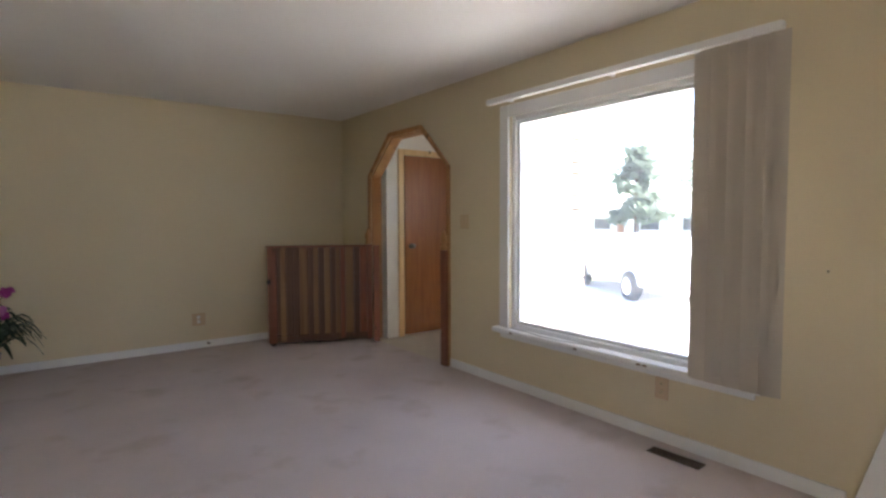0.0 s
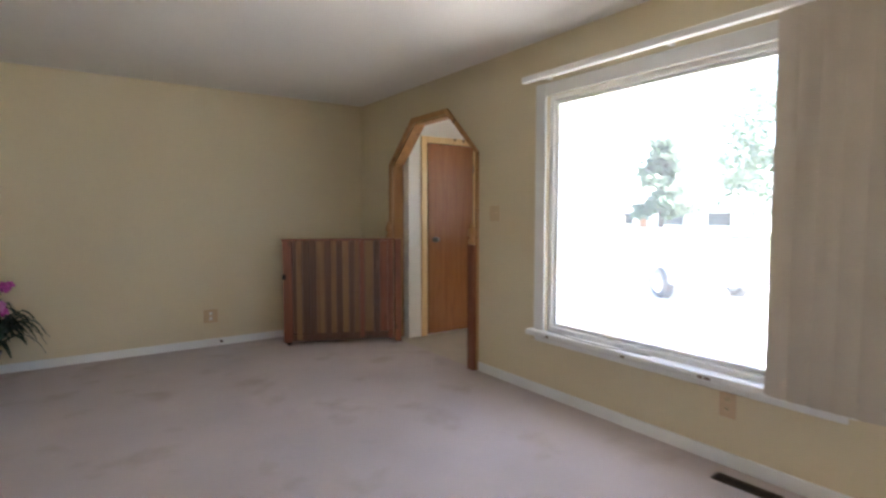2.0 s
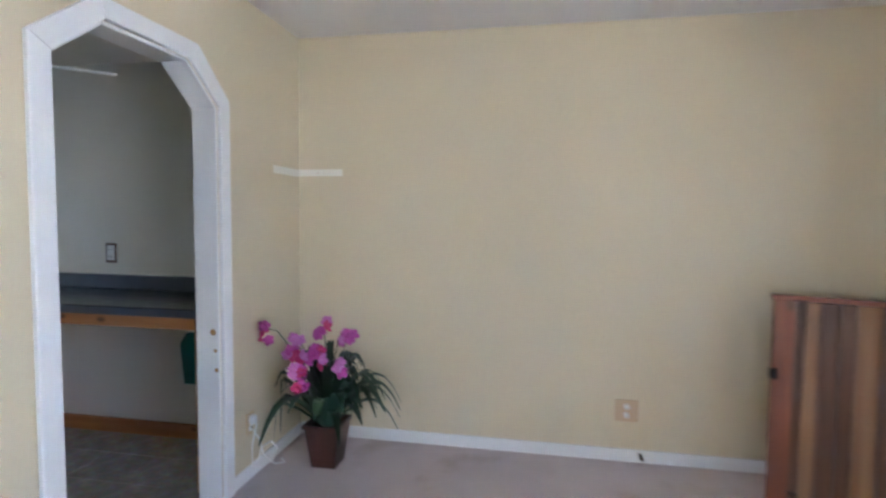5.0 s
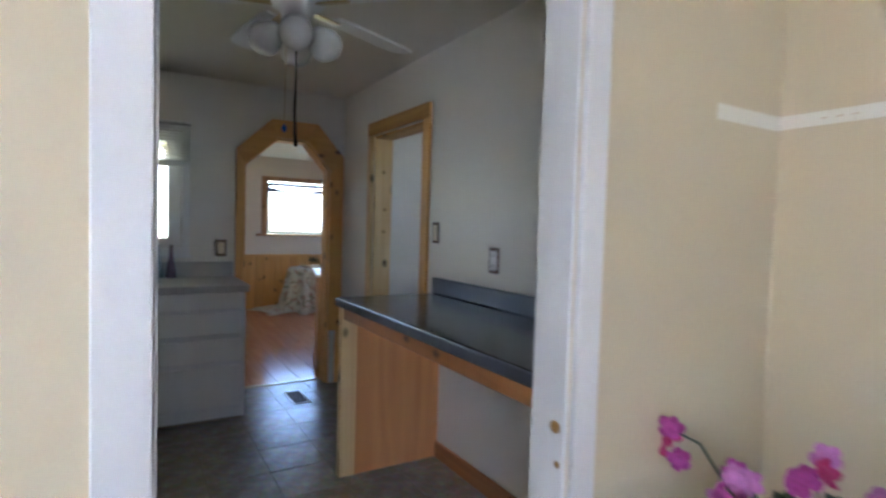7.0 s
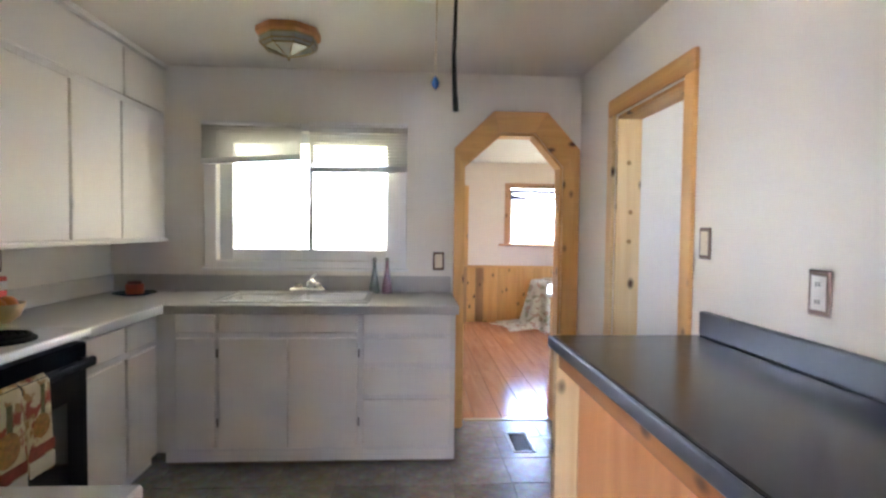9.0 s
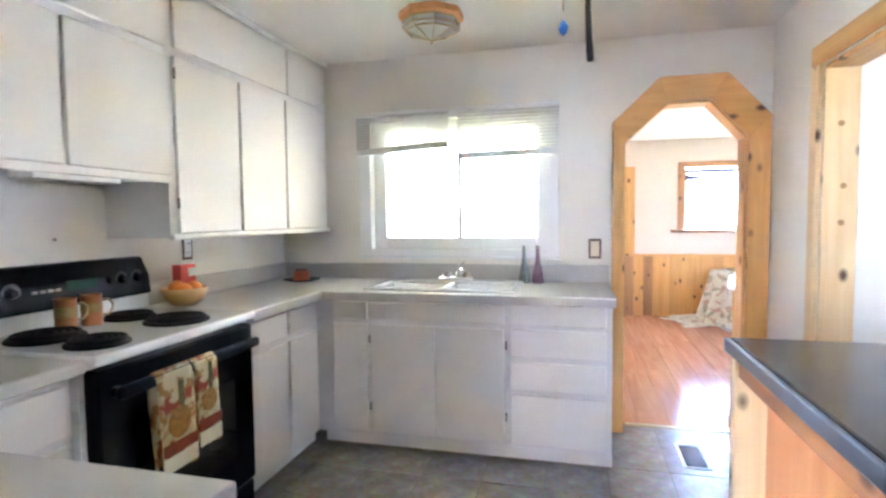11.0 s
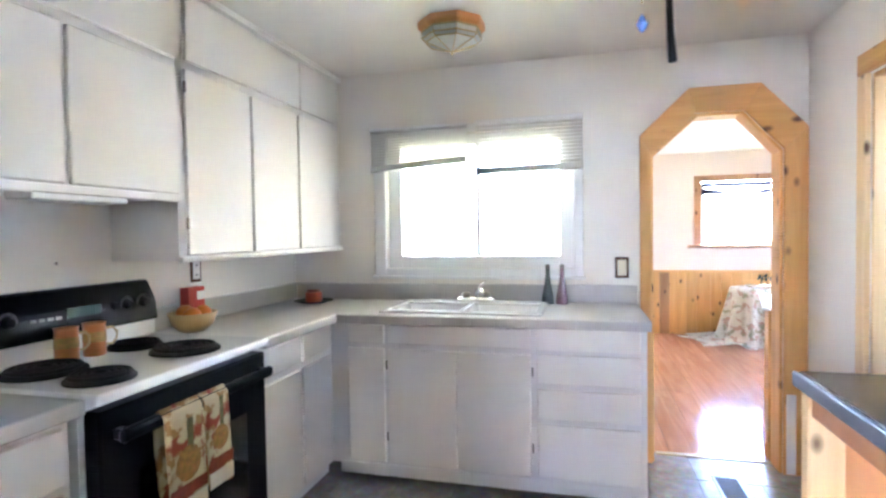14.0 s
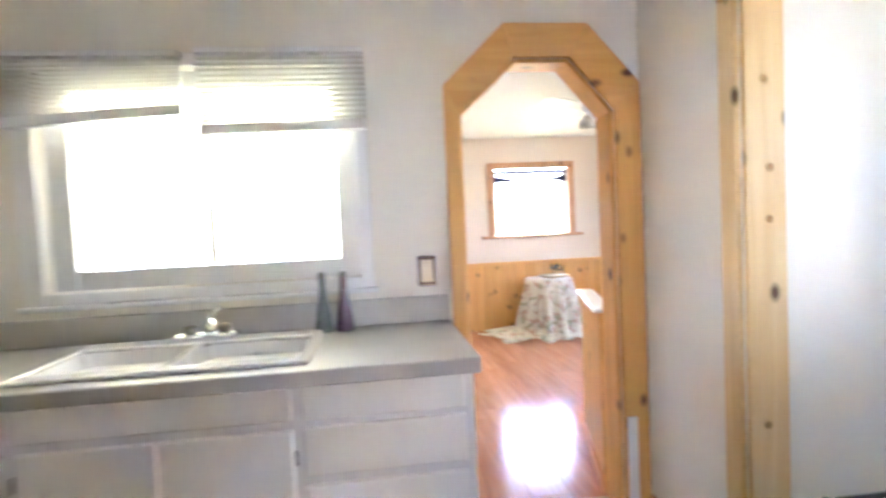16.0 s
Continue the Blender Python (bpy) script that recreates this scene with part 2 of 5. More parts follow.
def slab(polys, axis, a, b, bm=None, bevel=0.0):
    """Flat outlines in the plane across an axis, given thickness from a to b along it."""
    m = bm or bmesh.new()
    for p in polys:
        rings = []
        for c in (a, b):
            rings.append([m.verts.new((c, q[0], q[1]) if axis == "x" else (q[0], c, q[1]) if axis == "y" else (q[0], q[1], c)) for q in p])
        m.faces.new(rings[0]), m.faces.new(rings[1][::-1])
        n = len(p)
        for i in range(n):
            m.faces.new((rings[0][i], rings[1][i], rings[1][(i + 1) % n], rings[0][(i + 1) % n]))
    if bevel:
        bmesh.ops.recalc_face_normals(m, faces=m.faces)
        bmesh.ops.bevel(m, geom=list(m.edges), offset=bevel, segments=1, affect="EDGES")
    return m


def lathe(profile, at, steps=24, bm=None, axis="z"):
    """A turned shape: pairs of radius and height round an axis through at."""
    b = bm or bmesh.new()
    rings = []
    for r, h in profile:
        ring = []
        for i in range(steps):
            a = 2 * math.pi * i / steps
            u, v = r * math.cos(a), r * math.sin(a)
            d = (u, v, h) if axis == "z" else (h, u, v) if axis == "x" else (u, h, v)
            ring.append(b.verts.new(Vector(at) + Vector(d)))
        rings.append(ring)
    for p, q in zip(rings, rings[1:]):
        for i in range(steps):
            b.faces.new((p[i], p[(i + 1) % steps], q[(i + 1) % steps], q[i]))
    for ring in (rings[0], rings[-1]):
        if (ring[0].co - ring[steps // 2].co).length > 1e-4:
            b.faces.new(ring)
    bmesh.ops.remove_doubles(b, verts=b.verts, dist=1e-5)
    return b


def tube(points, radius, bm=None, steps=8, taper=1.0):
    b = bm or bmesh.new()
    pts = [Vector(p) for p in points]
    prev = None
    for i, p in enumerate(pts):
        d = (pts[min(i + 1, len(pts) - 1)] - pts[max(i - 1, 0)]).normalized()
        u = d.orthogonal().normalized() if abs(d.z) > 0.95 else d.cross(Vector((0, 0, 1))).normalized()
        w = d.cross(u)
        r = radius * (1 + (taper - 1) * i / max(1, len(pts) - 1))
        ring = [b.verts.new(p + r * (math.cos(2 * math.pi * k / steps) * u + math.sin(2 * math.pi * k / steps) * w)) for k in range(steps)]
        if prev:
            for k in range(steps):
                b.faces.new((prev[k], prev[(k + 1) % steps], ring[(k + 1) % steps], ring[k]))
        else:
            b.faces.new(ring)
        prev = ring
    b.faces.new(prev)
    return b


def structure(name, bm, material, label, category):
    return tagged(part(name, bm, material), label=label, category=category, kind="structure")


def octagon(y0, y1, c0, c1, spring, top, bottom=0.0):
    """The outline of an opening with cut upper corners."""
    return [(y0, bottom), (y0, spring), (c0, top), (c1, top), (y1, spring), (y1, bottom)]


def arch_trim(thing_ob, outer, inner, x0, x1, materials, name="trim_board"):
    """Five mitred boards between an outer and an inner outline."""
    for i in range(5):
        q = [outer[i], outer[i + 1], inner[i + 1], inner[i]]
        part(name, slab([q], "x", x0, x1, bevel=0.003), materials[0 if i in (0, 4) else 1], thing_ob)


# ---- walls, floors, ceilings ----
LC, KC, BC = 2.515, 2.34, 2.28
E_IN = octagon(-2.115, -0.71, -1.69, -1.14, 1.80, 2.18)
E_OUT = octagon(-2.145, -0.665, -1.707, -1.115, 1.81, 2.225)
W_IN = octagon(-1.745, -0.865, -1.53, -1.075, 1.915, 2.085)
W_OUT = octagon(-1.825, -0.79, -1.56, -1.02, 1.955, 2.16)
K_IN = octagon(-1.02, -0.36, -0.785, -0.55, 1.745, 1.962)
K_OUT = octagon(-1.079, -0.247, -0.825, -0.47, 1.857, 2.10)
SOUTH = -7.6


def notch(o, y0, y1, top):
    """A wall's outline from y0 to y1 with an opening o that reaches the floor."""
    return [(y0, 0), *o, (y1, 0), (y1, top), (y0, top)]


structure("wall_east", slab([notch(E_IN, -2.9, 0.0, LC), [(-4.74, 0), (-2.9, 0), (-2.9, 0.47), (-4.74, 0.47)], [(-4.74, 2.12), (-2.9, 2.12), (-2.9, LC), (-4.74, LC)],
    [(SOUTH, 0), (-4.74, 0), (-4.74, LC), (SOUTH, LC)]], "x", 3.68, 3.80), LIVING, "warm beige painted wall with picture window", "wall")
structure("wall_north", box(-0.12, 3.80, 0.0, 0.12, 0, LC), LIVING, "plain warm beige painted wall", "wall")
structure("wall_west", slab([notch(W_IN, SOUTH, 0.0, LC)], "x", -0.06, 0.0), LIVING, "beige painted wall with arched opening", "wall")
structure("wall_kitchen_east", slab([notch(W_IN, -3.26, -0.24, LC)], "x", -0.12, -0.0605), KWALL, "off-white painted kitchen side of the wall", "wall")
# end wall is out of view; its opening is added for extra daylight
structure("wall_south", slab([[(-0.12, 0), (0.3, 0), (0.3, LC), (-0.12, LC)], [(1.4, 0), (3.8, 0), (3.8, LC), (1.4, LC)], [(0.3, 0), (1.4, 0), (1.4, 0.8), (0.3, 0.8)], [(0.3, 2.1), (1.4, 2.1), (1.4, LC), (0.3, LC)]], "y", SOUTH - 0.12, SOUTH), LIVING, "warm beige painted wall, unseen, with an added window", "wall")
structure("ceiling_living", box(-0.12, 3.80, SOUTH - 0.12, 0.12, LC, LC + 0.1), CEIL, "off-white lightly textured ceiling", "ceiling")
structure("ceiling_hall", box(3.80, 4.92, -2.5, -0.71, LC, LC + 0.1), CEIL, "off-white hall ceiling", "ceiling")
structure("floor_living", box(0.0, 3.68, SOUTH, 0.0, -0.1, 0.0), CARPET, "worn beige wall-to-wall carpet with stains", "carpet")
# hall
structure("wall_hall_north", box(3.80, 4.80, -0.83, -0.71, 0, LC), KWALL, "off-white hall wall with a wooden door", "wall")
structure("wall_hall_east", slab([[(-2.5, 0), (-2.2, 0), (-2.2, 2.03), (-1.3, 2.03), (-1.3, 0), (-0.71, 0), (-0.71, LC), (-2.5, LC)]], "x", 4.80, 4.92), KWALL, "off-white hall wall", "wall")
structure("wall_hall_south", box(3.80, 4.92, -2.5, -2.38, 0, LC), KWALL, "off-white hall wall", "wall")
structure("floor_hall", box(3.68, 4.80, -2.5, -0.71, -0.1, -0.002), LINO, "beige vinyl hall floor", "floor")
# kitchen
structure("wall_kitchen_north", slab([[(-3.285, 0), (-2.66, 0), (-2.66, 1.96), (-1.90, 1.96), (-1.90, 0), (-0.12, 0), (-0.12, KC), (-3.285, KC)]], "y", -0.24, -0.12), KWALL, "glossy off-white kitchen wall", "wall")
structure("wall_kitchen_south", box(-3.285, -0.12, -3.38, -3.26, 0, KC), KWALL, "off-white kitchen wall", "wall")
structure("wall_kitchen_west", slab([notch(K_IN, -1.44, -0.12, KC), [(-2.60, 0), (-1.44, 0), (-1.44, 1.11), (-2.60, 1.11)], [(-2.60, 1.94), (-1.44, 1.94), (-1.44, KC), (-2.60, KC)],
    [(-3.38, 0), (-2.60, 0), (-2.60, KC), (-3.38, KC)]], "x", -3.405, -3.285), KWALL, "cream painted wall with sliding window", "wall")
structure("ceiling_kitchen", box(-3.405, -0.12, -3.38, 0.9, KC, KC + 0.1), KCEIL, "cream painted kitchen ceiling", "ceiling")
# stairhead behind the pine opening
structure("wall_stair_north", slab([[(-3.285, -0.1), (-1.95, -0.1), (-1.95, KC), (-3.285, KC)], [(-0.95, -0.1), (-0.6, -0.1), (-0.6, KC), (-0.95, KC)], [(-1.95, -0.1), (-0.95, -0.1), (-0.95, 1.45), (-1.95, 1.45)], [(-1.95, 1.8), (-0.95, 1.8), (-0.95, KC), (-1.95, KC)]], "y", 0.78, 0.9), KWALL, "off-white stairhead wall", "wall")
structure("wall_stair_west", box(-2.78, -2.645, -0.103, 0.78, -0.1, KC), KWALL, "off-white stairhead wall", "wall")
structure("wall_stair_east", box(-0.9, -0.78, -0.12, 0.78, -0.1, KC), KWALL, "off-white stairhead wall", "wall")
structure("floor_stair", box(-2.78, -0.9, -0.24, 0.78, -0.1, -0.003), LINO, "vinyl stairhead floor", "floor")
# back room
BX = -7.35
structure("wall_back_west", slab([[(-1.4, 0), (0.05, 0), (0.05, BC), (-1.4, BC)], [(0.96, 0), (1.8, 0), (1.8, BC), (0.96, BC)], [(0.05, 0), (0.96, 0), (0.96, 1.12), (0.05, 1.12)],
    [(0.05, 1.92), (0.96, 1.92), (0.96, BC), (0.05, BC)]], "x", BX - 0.12, BX), BWALL, "cream back room wall over pine wainscot", "wall")
# opening added on the hidden side to daylight the back room
structure("wall_back_north", slab([[(BX, 0), (-6.1, 0), (-6.1, BC), (BX, BC)], [(-5.1, 0), (-3.405, 0), (-3.405, BC), (-5.1, BC)], [(-6.1, 0), (-5.1, 0), (-5.1, 0.8), (-6.1, 0.8)],
    [(-6.1, 1.9), (-5.1, 1.9), (-5.1, BC), (-6.1, BC)]], "y", 1.8, 1.92), BWALL, "cream back room wall with an added, unseen window", "wall")
structure("wall_back_south", box(BX, -3.405, -1.40, -1.28, 0, BC), BWALL, "cream back room wall", "wall")
structure("wall_back_east", slab([[(-0.12, 0), (1.8, 0), (1.8, BC), (-0.12, BC)]], "x", -3.405, -3.285), BWALL, "cream back room wall", "wall")
structure("ceiling_back", box(BX - 0.12, -3.405, -1.40, 1.92, BC, BC + 0.1), CEIL, "white back room ceiling", "ceiling")


# ---- trims of the living room ----
def baseboard(name, x0, x1, y0, y1, material=WHITE, h=0.075, label="white painted baseboard, slightly scuffed"):
    return structure(name, box(x0, x1, y0, y1, 0.0, h, 0.004), material, label, "baseboard")


baseboard("baseboard_north", 0.013, 3.68, -0.013, 0.0)
baseboard("baseboard_east", 3.667, 3.68, -5.12, -2.148)
baseboard("baseboard_west_a", 0.0, 0.013, -0.797, -0.013)
baseboard("baseboard_west_b", 0.0, 0.013, SOUTH, -1.811)
skirt = structure("trim_stringer", slab([[(-5.14, 0.0), (-5.24, 0.36), (-5.46, 1.15), (-5.75, 1.15), (-5.75, 0.0)]], "x", 3.645, 3.679, bevel=0.003), WHITE, "white painted sloping panel against the wall", "panel")

arch_e = thing("arch_trim_hall", (3.68, -1.4, 0), label="brown-stained knotty pine arch trim", category="trim", kind="structure")
arch_trim(arch_e, E_OUT, E_IN, 3.655, 3.679, (ARCHWOOD, ARCHWOOD))
E_J = octagon(-2.10, -0.725, -1.683, -1.147, 1.793, 2.165)
arch_trim(arch_e, E_IN, E_J, 3.681, 3.80, (ARCHWOOD, ARCHWOOD), "jamb_board")
for yy in (-0.69, -2.10):
    part("post", box(3.625, 3.654, yy - 0.045, yy + 0.045, 0.0, 1.05, 0.004), GATE_RED, arch_e, "dark red-brown post")
    part("finial", lathe([(0.0, 0), (0.034, 0.005), (0.03, 0.03), (0.018, 0.05), (0.036, 0.08), (0.03, 0.12), (0.012, 0.145), (0.02, 0.16), (0, 0.175)], (3.64, yy, 1.055), 14), ARCHWOOD, arch_e, "turned wooden finial", True)
arch_w = thing("arch_trim_kitchen", (0.0, -1.3, 0), label="white painted arch trim with a chipped latch hole", category="trim", kind="structure")
arch_trim(arch_w, W_OUT, W_IN, 0.001, 0.022, (WHITE, WHITE))
W_J = octagon(-1.737, -0.875, -1.525, -1.083, 1.908, 2.07)
arch_trim(arch_w, W_IN, W_J, -0.125, 0.0005, (WHITE, WHITE), "jamb_board")
chip = mat("bare_wood_chip", (0.45, 0.27, 0.1), 0.8)
part("latch_hole", lathe([(0.0, 0.0), (0.016, 0.0), (0.016, 0.002), (0, 0.002)], (-0.03, -0.8785, 0.845), 10, axis="y"), chip, arch_w, "chipped bare wood")
part("latch_hole", lathe([(0.0, 0.0), (0.009, 0.0), (0.009, 0.002), (0, 0.002)], (-0.02, -0.8785, 0.755), 9, axis="y"), chip, arch_w, "chipped bare wood")
part("latch_hole", lathe([(0.0, 0.0), (0.011, 0.0), (0.011, 0.002), (0, 0.002)], (-0.015, -0.8785, 0.66), 9, axis="y"), chip, arch_w, "chipped bare wood")

# hall door
hall_door = thing("door_1", (4.31, -0.83, 0), label="brown wooden slab door, closed, with pine casing", category="door", kind="structure")
part("slab", box(4.02, 4.62, -0.862, -0.832, 0.02, 2.045, 0.003), DOORWOOD, hall_door)
for x0, x1, z0, z1 in ((3.945, 4.015, 0, 2.115), (4.625, 4.695, 0, 2.115), (4.016, 4.624, 2.05, 2.115)):
    part("casing", box(x0, x1, -0.856, -0.831, z0, z1, 0.004), PALE, hall_door, "pale pine casing")
knob = part("door_handle", lathe([(0.0, -0.066), (0.02, -0.066), (0.027, -0.052), (0.022, -0.036), (0.011, -0.03), (0.011, -0.01), (0.03, -0.008), (0.03, 0.0)], (4.10, -0.862, 1.03), 16, axis="y"), STEEL, hall_door, "aged metal knob", True)
for z in (0.25, 1.75):
    part("hinge", box(4.615, 4.626, -0.868, -0.86, z, z + 0.09, 0.001), STEEL, hall_door, "dark hinge")

# slatted gate beside the arch
gate = thing("wooden_gate", (3.655, -0.84, 0), 157.5, True, label="slatted red-brown wooden gate, folded open into the corner", category="gate")
GL, GT = 1.13, 1.05
part("hinge_post", box(-0.035, 0.035, -0.035, 0.04, 0.0, GT, 0.004), GATE_RED, gate)
part("end_stile", box(GL - 0.09, GL, -0.02, 0.03, 0.035, GT - 0.012, 0.004), GATE_RED, gate)
part("hinge_stile", box(0.045, 0.10, -0.02, 0.03, 0.035, GT - 0.012, 0.004), GATE_RED, gate)
part("top_rail", box(0.037, GL + 0.01, -0.028, 0.04, GT - 0.012, GT + 0.01, 0.004), GATE_RED, gate)
part("bottom_rail", box(0.10, GL - 0.09, -0.018, 0.028, 0.04, 0.115, 0.003), GATE_DARK, gate)
part("backing", box(0.10, GL - 0.09, -0.022, -0.012, 0.115, GT - 0.012), GATE_DARK, gate)
sx, k = 0.105, 0
widths = (0.075, 0.05, 0.085, 0.04, 0.045, 0.04, 0.06, 0.045, 0.05, 0.04, 0.085, 0.05, 0.06, 0.055)
for w in widths:
    lightslat = k % 2 == 0
    part("slat", box(sx, sx + w, -0.01, 0.034 if not lightslat else 0.022, 0.06, GT - 0.016, 0.004), GATE_LIGHT if k in (2, 4, 6, 8, 10, 13) else (GATE_RED if k in (0, 3) else GATE_DARK), gate)
    part("screw", lathe([(0, 0), (0.005, 0), (0.004, 0.003), (0, 0.003)], (sx + w / 2, 0.022 if lightslat else 0.034, 0.1), 8, axis="y"), STEEL, gate)
    sx += w + 0.009
    k += 1
part("latch", box(GL - 0.03, GL + 0.006, 0.028, 0.045, 0.66, 0.71, 0.004), BLACK_MATT, gate, "black metal latch")
part("caster", lathe([(0, -0.012), (0.03, -0.012), (0.034, 0), (0.03, 0.012), (0, 0.012)], (GL - 0.05, 0.0, 0.034), 14, axis="y"), BLACK_MATT, gate, "small black caster")

# picture window
win1 = thing("window_1", (3.74, -3.8, 0.45), label="large white picture window with fixed pane", category="window", kind="structure")
for n, a in (("casing", (3.66, 3.679, -2.90, -2.80, 0.47, 2.205)), ("casing", (3.66, 3.679, -4.79, -4.74, 0.47, 2.205)), ("casing", (3.66, 3.679, -4.74, -2.90, 2.115, 2.205))):
    part(n, box(*a, 0.004), WHITE, win1)
for a in ((3.702, 3.79, -2.935, -2.895, 0.465, 2.125), (3.702, 3.79, -4.745, -4.70, 0.465, 2.125), (3.702, 3.79, -4.70, -2.935, 2.085, 2.125), (3.702, 3.79, -4.70, -2.935, 0.465, 0.505)):
    part("window_frame", box(*a, 0.006), WHITE, win1)
for a in ((3.725, 3.775, -2.96, -2.936, 0.506, 2.084), (3.725, 3.775, -4.699, -4.675, 0.506, 2.084), (3.725, 3.775, -4.675, -2.96, 2.062, 2.084), (3.725, 3.775, -4.675, -2.96, 0.506, 0.53)):
    part("sash", box(*a, 0.005), WHITE, win1)
part("window_sill", box(3.61, 3.70, -4.77, -2.765, 0.435, 0.474, 0.008, segments=2), WHITE, win1, "white sill with chipped paint")
part("apron", box(3.661, 3.679, -4.72, -2.81, 0.39, 0.434, 0.004), WHITE, win1)
chipm = mat("paint_chip", (0.2, 0.12, 0.07), 0.9)
for yy in (-3.0, -3.62, -4.10, -4.14):
    part("paint_chip", box(3.606, 3.6105, yy, yy + 0.03, 0.445, 0.457, 0.001), chipm, win1, "chipped spot")
# pale veil mixed into the glass imitates glare over the outside view
veiled = glass_material("glare_veiled_glass")
translucent(veiled, (0.9, 0.92, 0.95), 0.036)
pane = part("pane", box(3.748, 3.752, -4.675, -2.96, 0.53, 2.062), veiled, win1)
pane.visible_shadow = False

vb = thing("vertical_blinds", (3.58, -4.6, 0.45), label="taupe vertical fabric blinds, drawn to one side", category="blinds")
part("head_rail", box(3.50, 3.545, -4.86, -2.82, 2.195, 2.235, 0.004), WHITE_PLASTIC, vb, "white head rail")
for yy in (-2.95, -3.85, -4.75):
    part("bracket", box(3.546, 3.66, yy - 0.012, yy + 0.012, 2.215, 2.235, 0.002), WHITE_PLASTIC, vb)
for i in range(14):
    yy = -4.475 - 0.029 * i
    b = bmesh.new()
    cols = 5
    ang = radians(72 + 13 * math.sin(i * 2.1))
    rows = []
    for z in (2.19, 0.475):
        row = []
        for c in range(cols):
            u = -0.044 + 0.088 * c / (cols - 1)
            bow = 0.006 * (1 - (u / 0.044) ** 2)
            row.append((3.523 + u * math.cos(ang) - bow * math.sin(ang), yy + u * math.sin(ang) + bow * math.cos(ang), z))
        rows.append(row)
    for side in (0.0, 0.0012):
        vs = [[b.verts.new((x - side, y, z)) for x, y, z in r] for r in rows]
        for c in range(cols - 1):
            b.faces.new((vs[0][c], vs[0][c + 1], vs[1][c + 1], vs[1][c]))
    part("vane", b, BLIND, vb, smooth=True)
cord_m = mat("gray_cable", (0.4, 0.4, 0.38), 0.5, bump=0)
wand = tagged(part("blind_cord", tube([(3.66, -2.93, 0.481), (3.655, -3.1, 0.479), (3.63, -3.25, 0.479), (3.625, -3.45, 0.479), (3.66, -3.6, 0.479), (3.67, -3.75, 0.479)], 0.004), cord_m), label="gray cord lying along the window sill", category="cord")


# ---- plates, vents and small fittings ----
def wall_plate(name, at, facing, w, h, plate, inner, label, kind_of, holes=1):
    """A cover plate on a wall; facing is its normal's axis and sign."""
    ob = thing(name, at, {"-x": 0, "+x": 180, "-y": 90, "+y": -90}[facing], True, label=label, category=kind_of)
    part("cover_plate", box(-0.007, 0.0, -w / 2, w / 2, -h / 2, h / 2, 0.003), plate, ob)
    if plate.name.startswith("dark_copper"):
        part("insert", box(-0.009, -0.007, -w / 2 + 0.013, w / 2 - 0.013, -h / 2 + 0.015, h / 2 - 0.015, 0.0008), WHITE_PLASTIC if holes == 2 else IVORY_PALE, ob, "pale plastic insert")
    if holes == 0:
        for s in (-0.023, 0.023):
            part("toggle", box(-0.016, -0.007, s - 0.005, s + 0.005, -0.008, 0.012, 0.001), inner, ob)
    elif holes == 1:
        part("toggle", box(-0.012, -0.007, -0.017, 0.017, -0.034, 0.034, 0.002), inner, ob)
    else:
        for s in (-0.024, 0.024):
            o = part("socket", lathe([(0, -0.010), (0.016, -0.010), (0.017, -0.007), (0.017, -0.006)], (0, 0, s), 14, axis="x"), inner, ob)
            for q in (-0.006, 0.006):
                # black bars paint the shade in the socket's slots
                part("slot", box(-0.0115, -0.0098, q - 0.0015, q + 0.0015, s - 0.006, s + 0.006), VOID_SHADE, ob)
    return ob


wall_plate("light_switch", (3.679, -2.345, 1.31), "-x", 0.12, 0.125, IVORY, TAN, "ivory double light switch on beige wall", "switch", 0)
wall_plate("wall_outlet", (3.679, -4.20, 0.325), "-x", 0.085, 0.14, TAN, IVORY, "tan double wall outlet under the window", "outlet", 2)
wall_plate("wall_outlet", (2.02, -0.0005, 0.30), "-y", 0.13, 0.13, TAN, WHITE_PLASTIC, "tan wall outlet with white sockets", "outlet", 2)
wall_plate("wall_outlet", (0.0005, -0.62, 0.30), "+x", 0.08, 0.12, IVORY, WHITE_PLASTIC, "ivory outlet with cords plugged in", "outlet", 2)
cable = thing("white_cable", (0.05, -0.55, 0.0), label="tangled white cable hanging from the outlet", category="cable")
part("loop", tube([(0.02, -0.62, 0.33), (0.05, -0.63, 0.30), (0.04, -0.66, 0.2), (0.05, -0.68, 0.1), (0.06, -0.6, 0.06), (0.07, -0.5, 0.05), (0.06, -0.42, 0.08), (0.04, -0.46, 0.14), (0.04, -0.56, 0.15), (0.05, -0.62, 0.1)], 0.005), WHITE_PLASTIC, cable)
part("loop", tube([(0.02, -0.62, 0.27), (0.05, -0.61, 0.22), (0.06, -0.58, 0.12), (0.08, -0.5, 0.03), (0.10, -0.42, 0.006), (0.06, -0.38, 0.006)], 0.004), WHITE_PLASTIC, cable)
part("plug", box(0.008, 0.04, -0.64, -0.60, 0.30, 0.345, 0.006), WHITE_PLASTIC, cable)


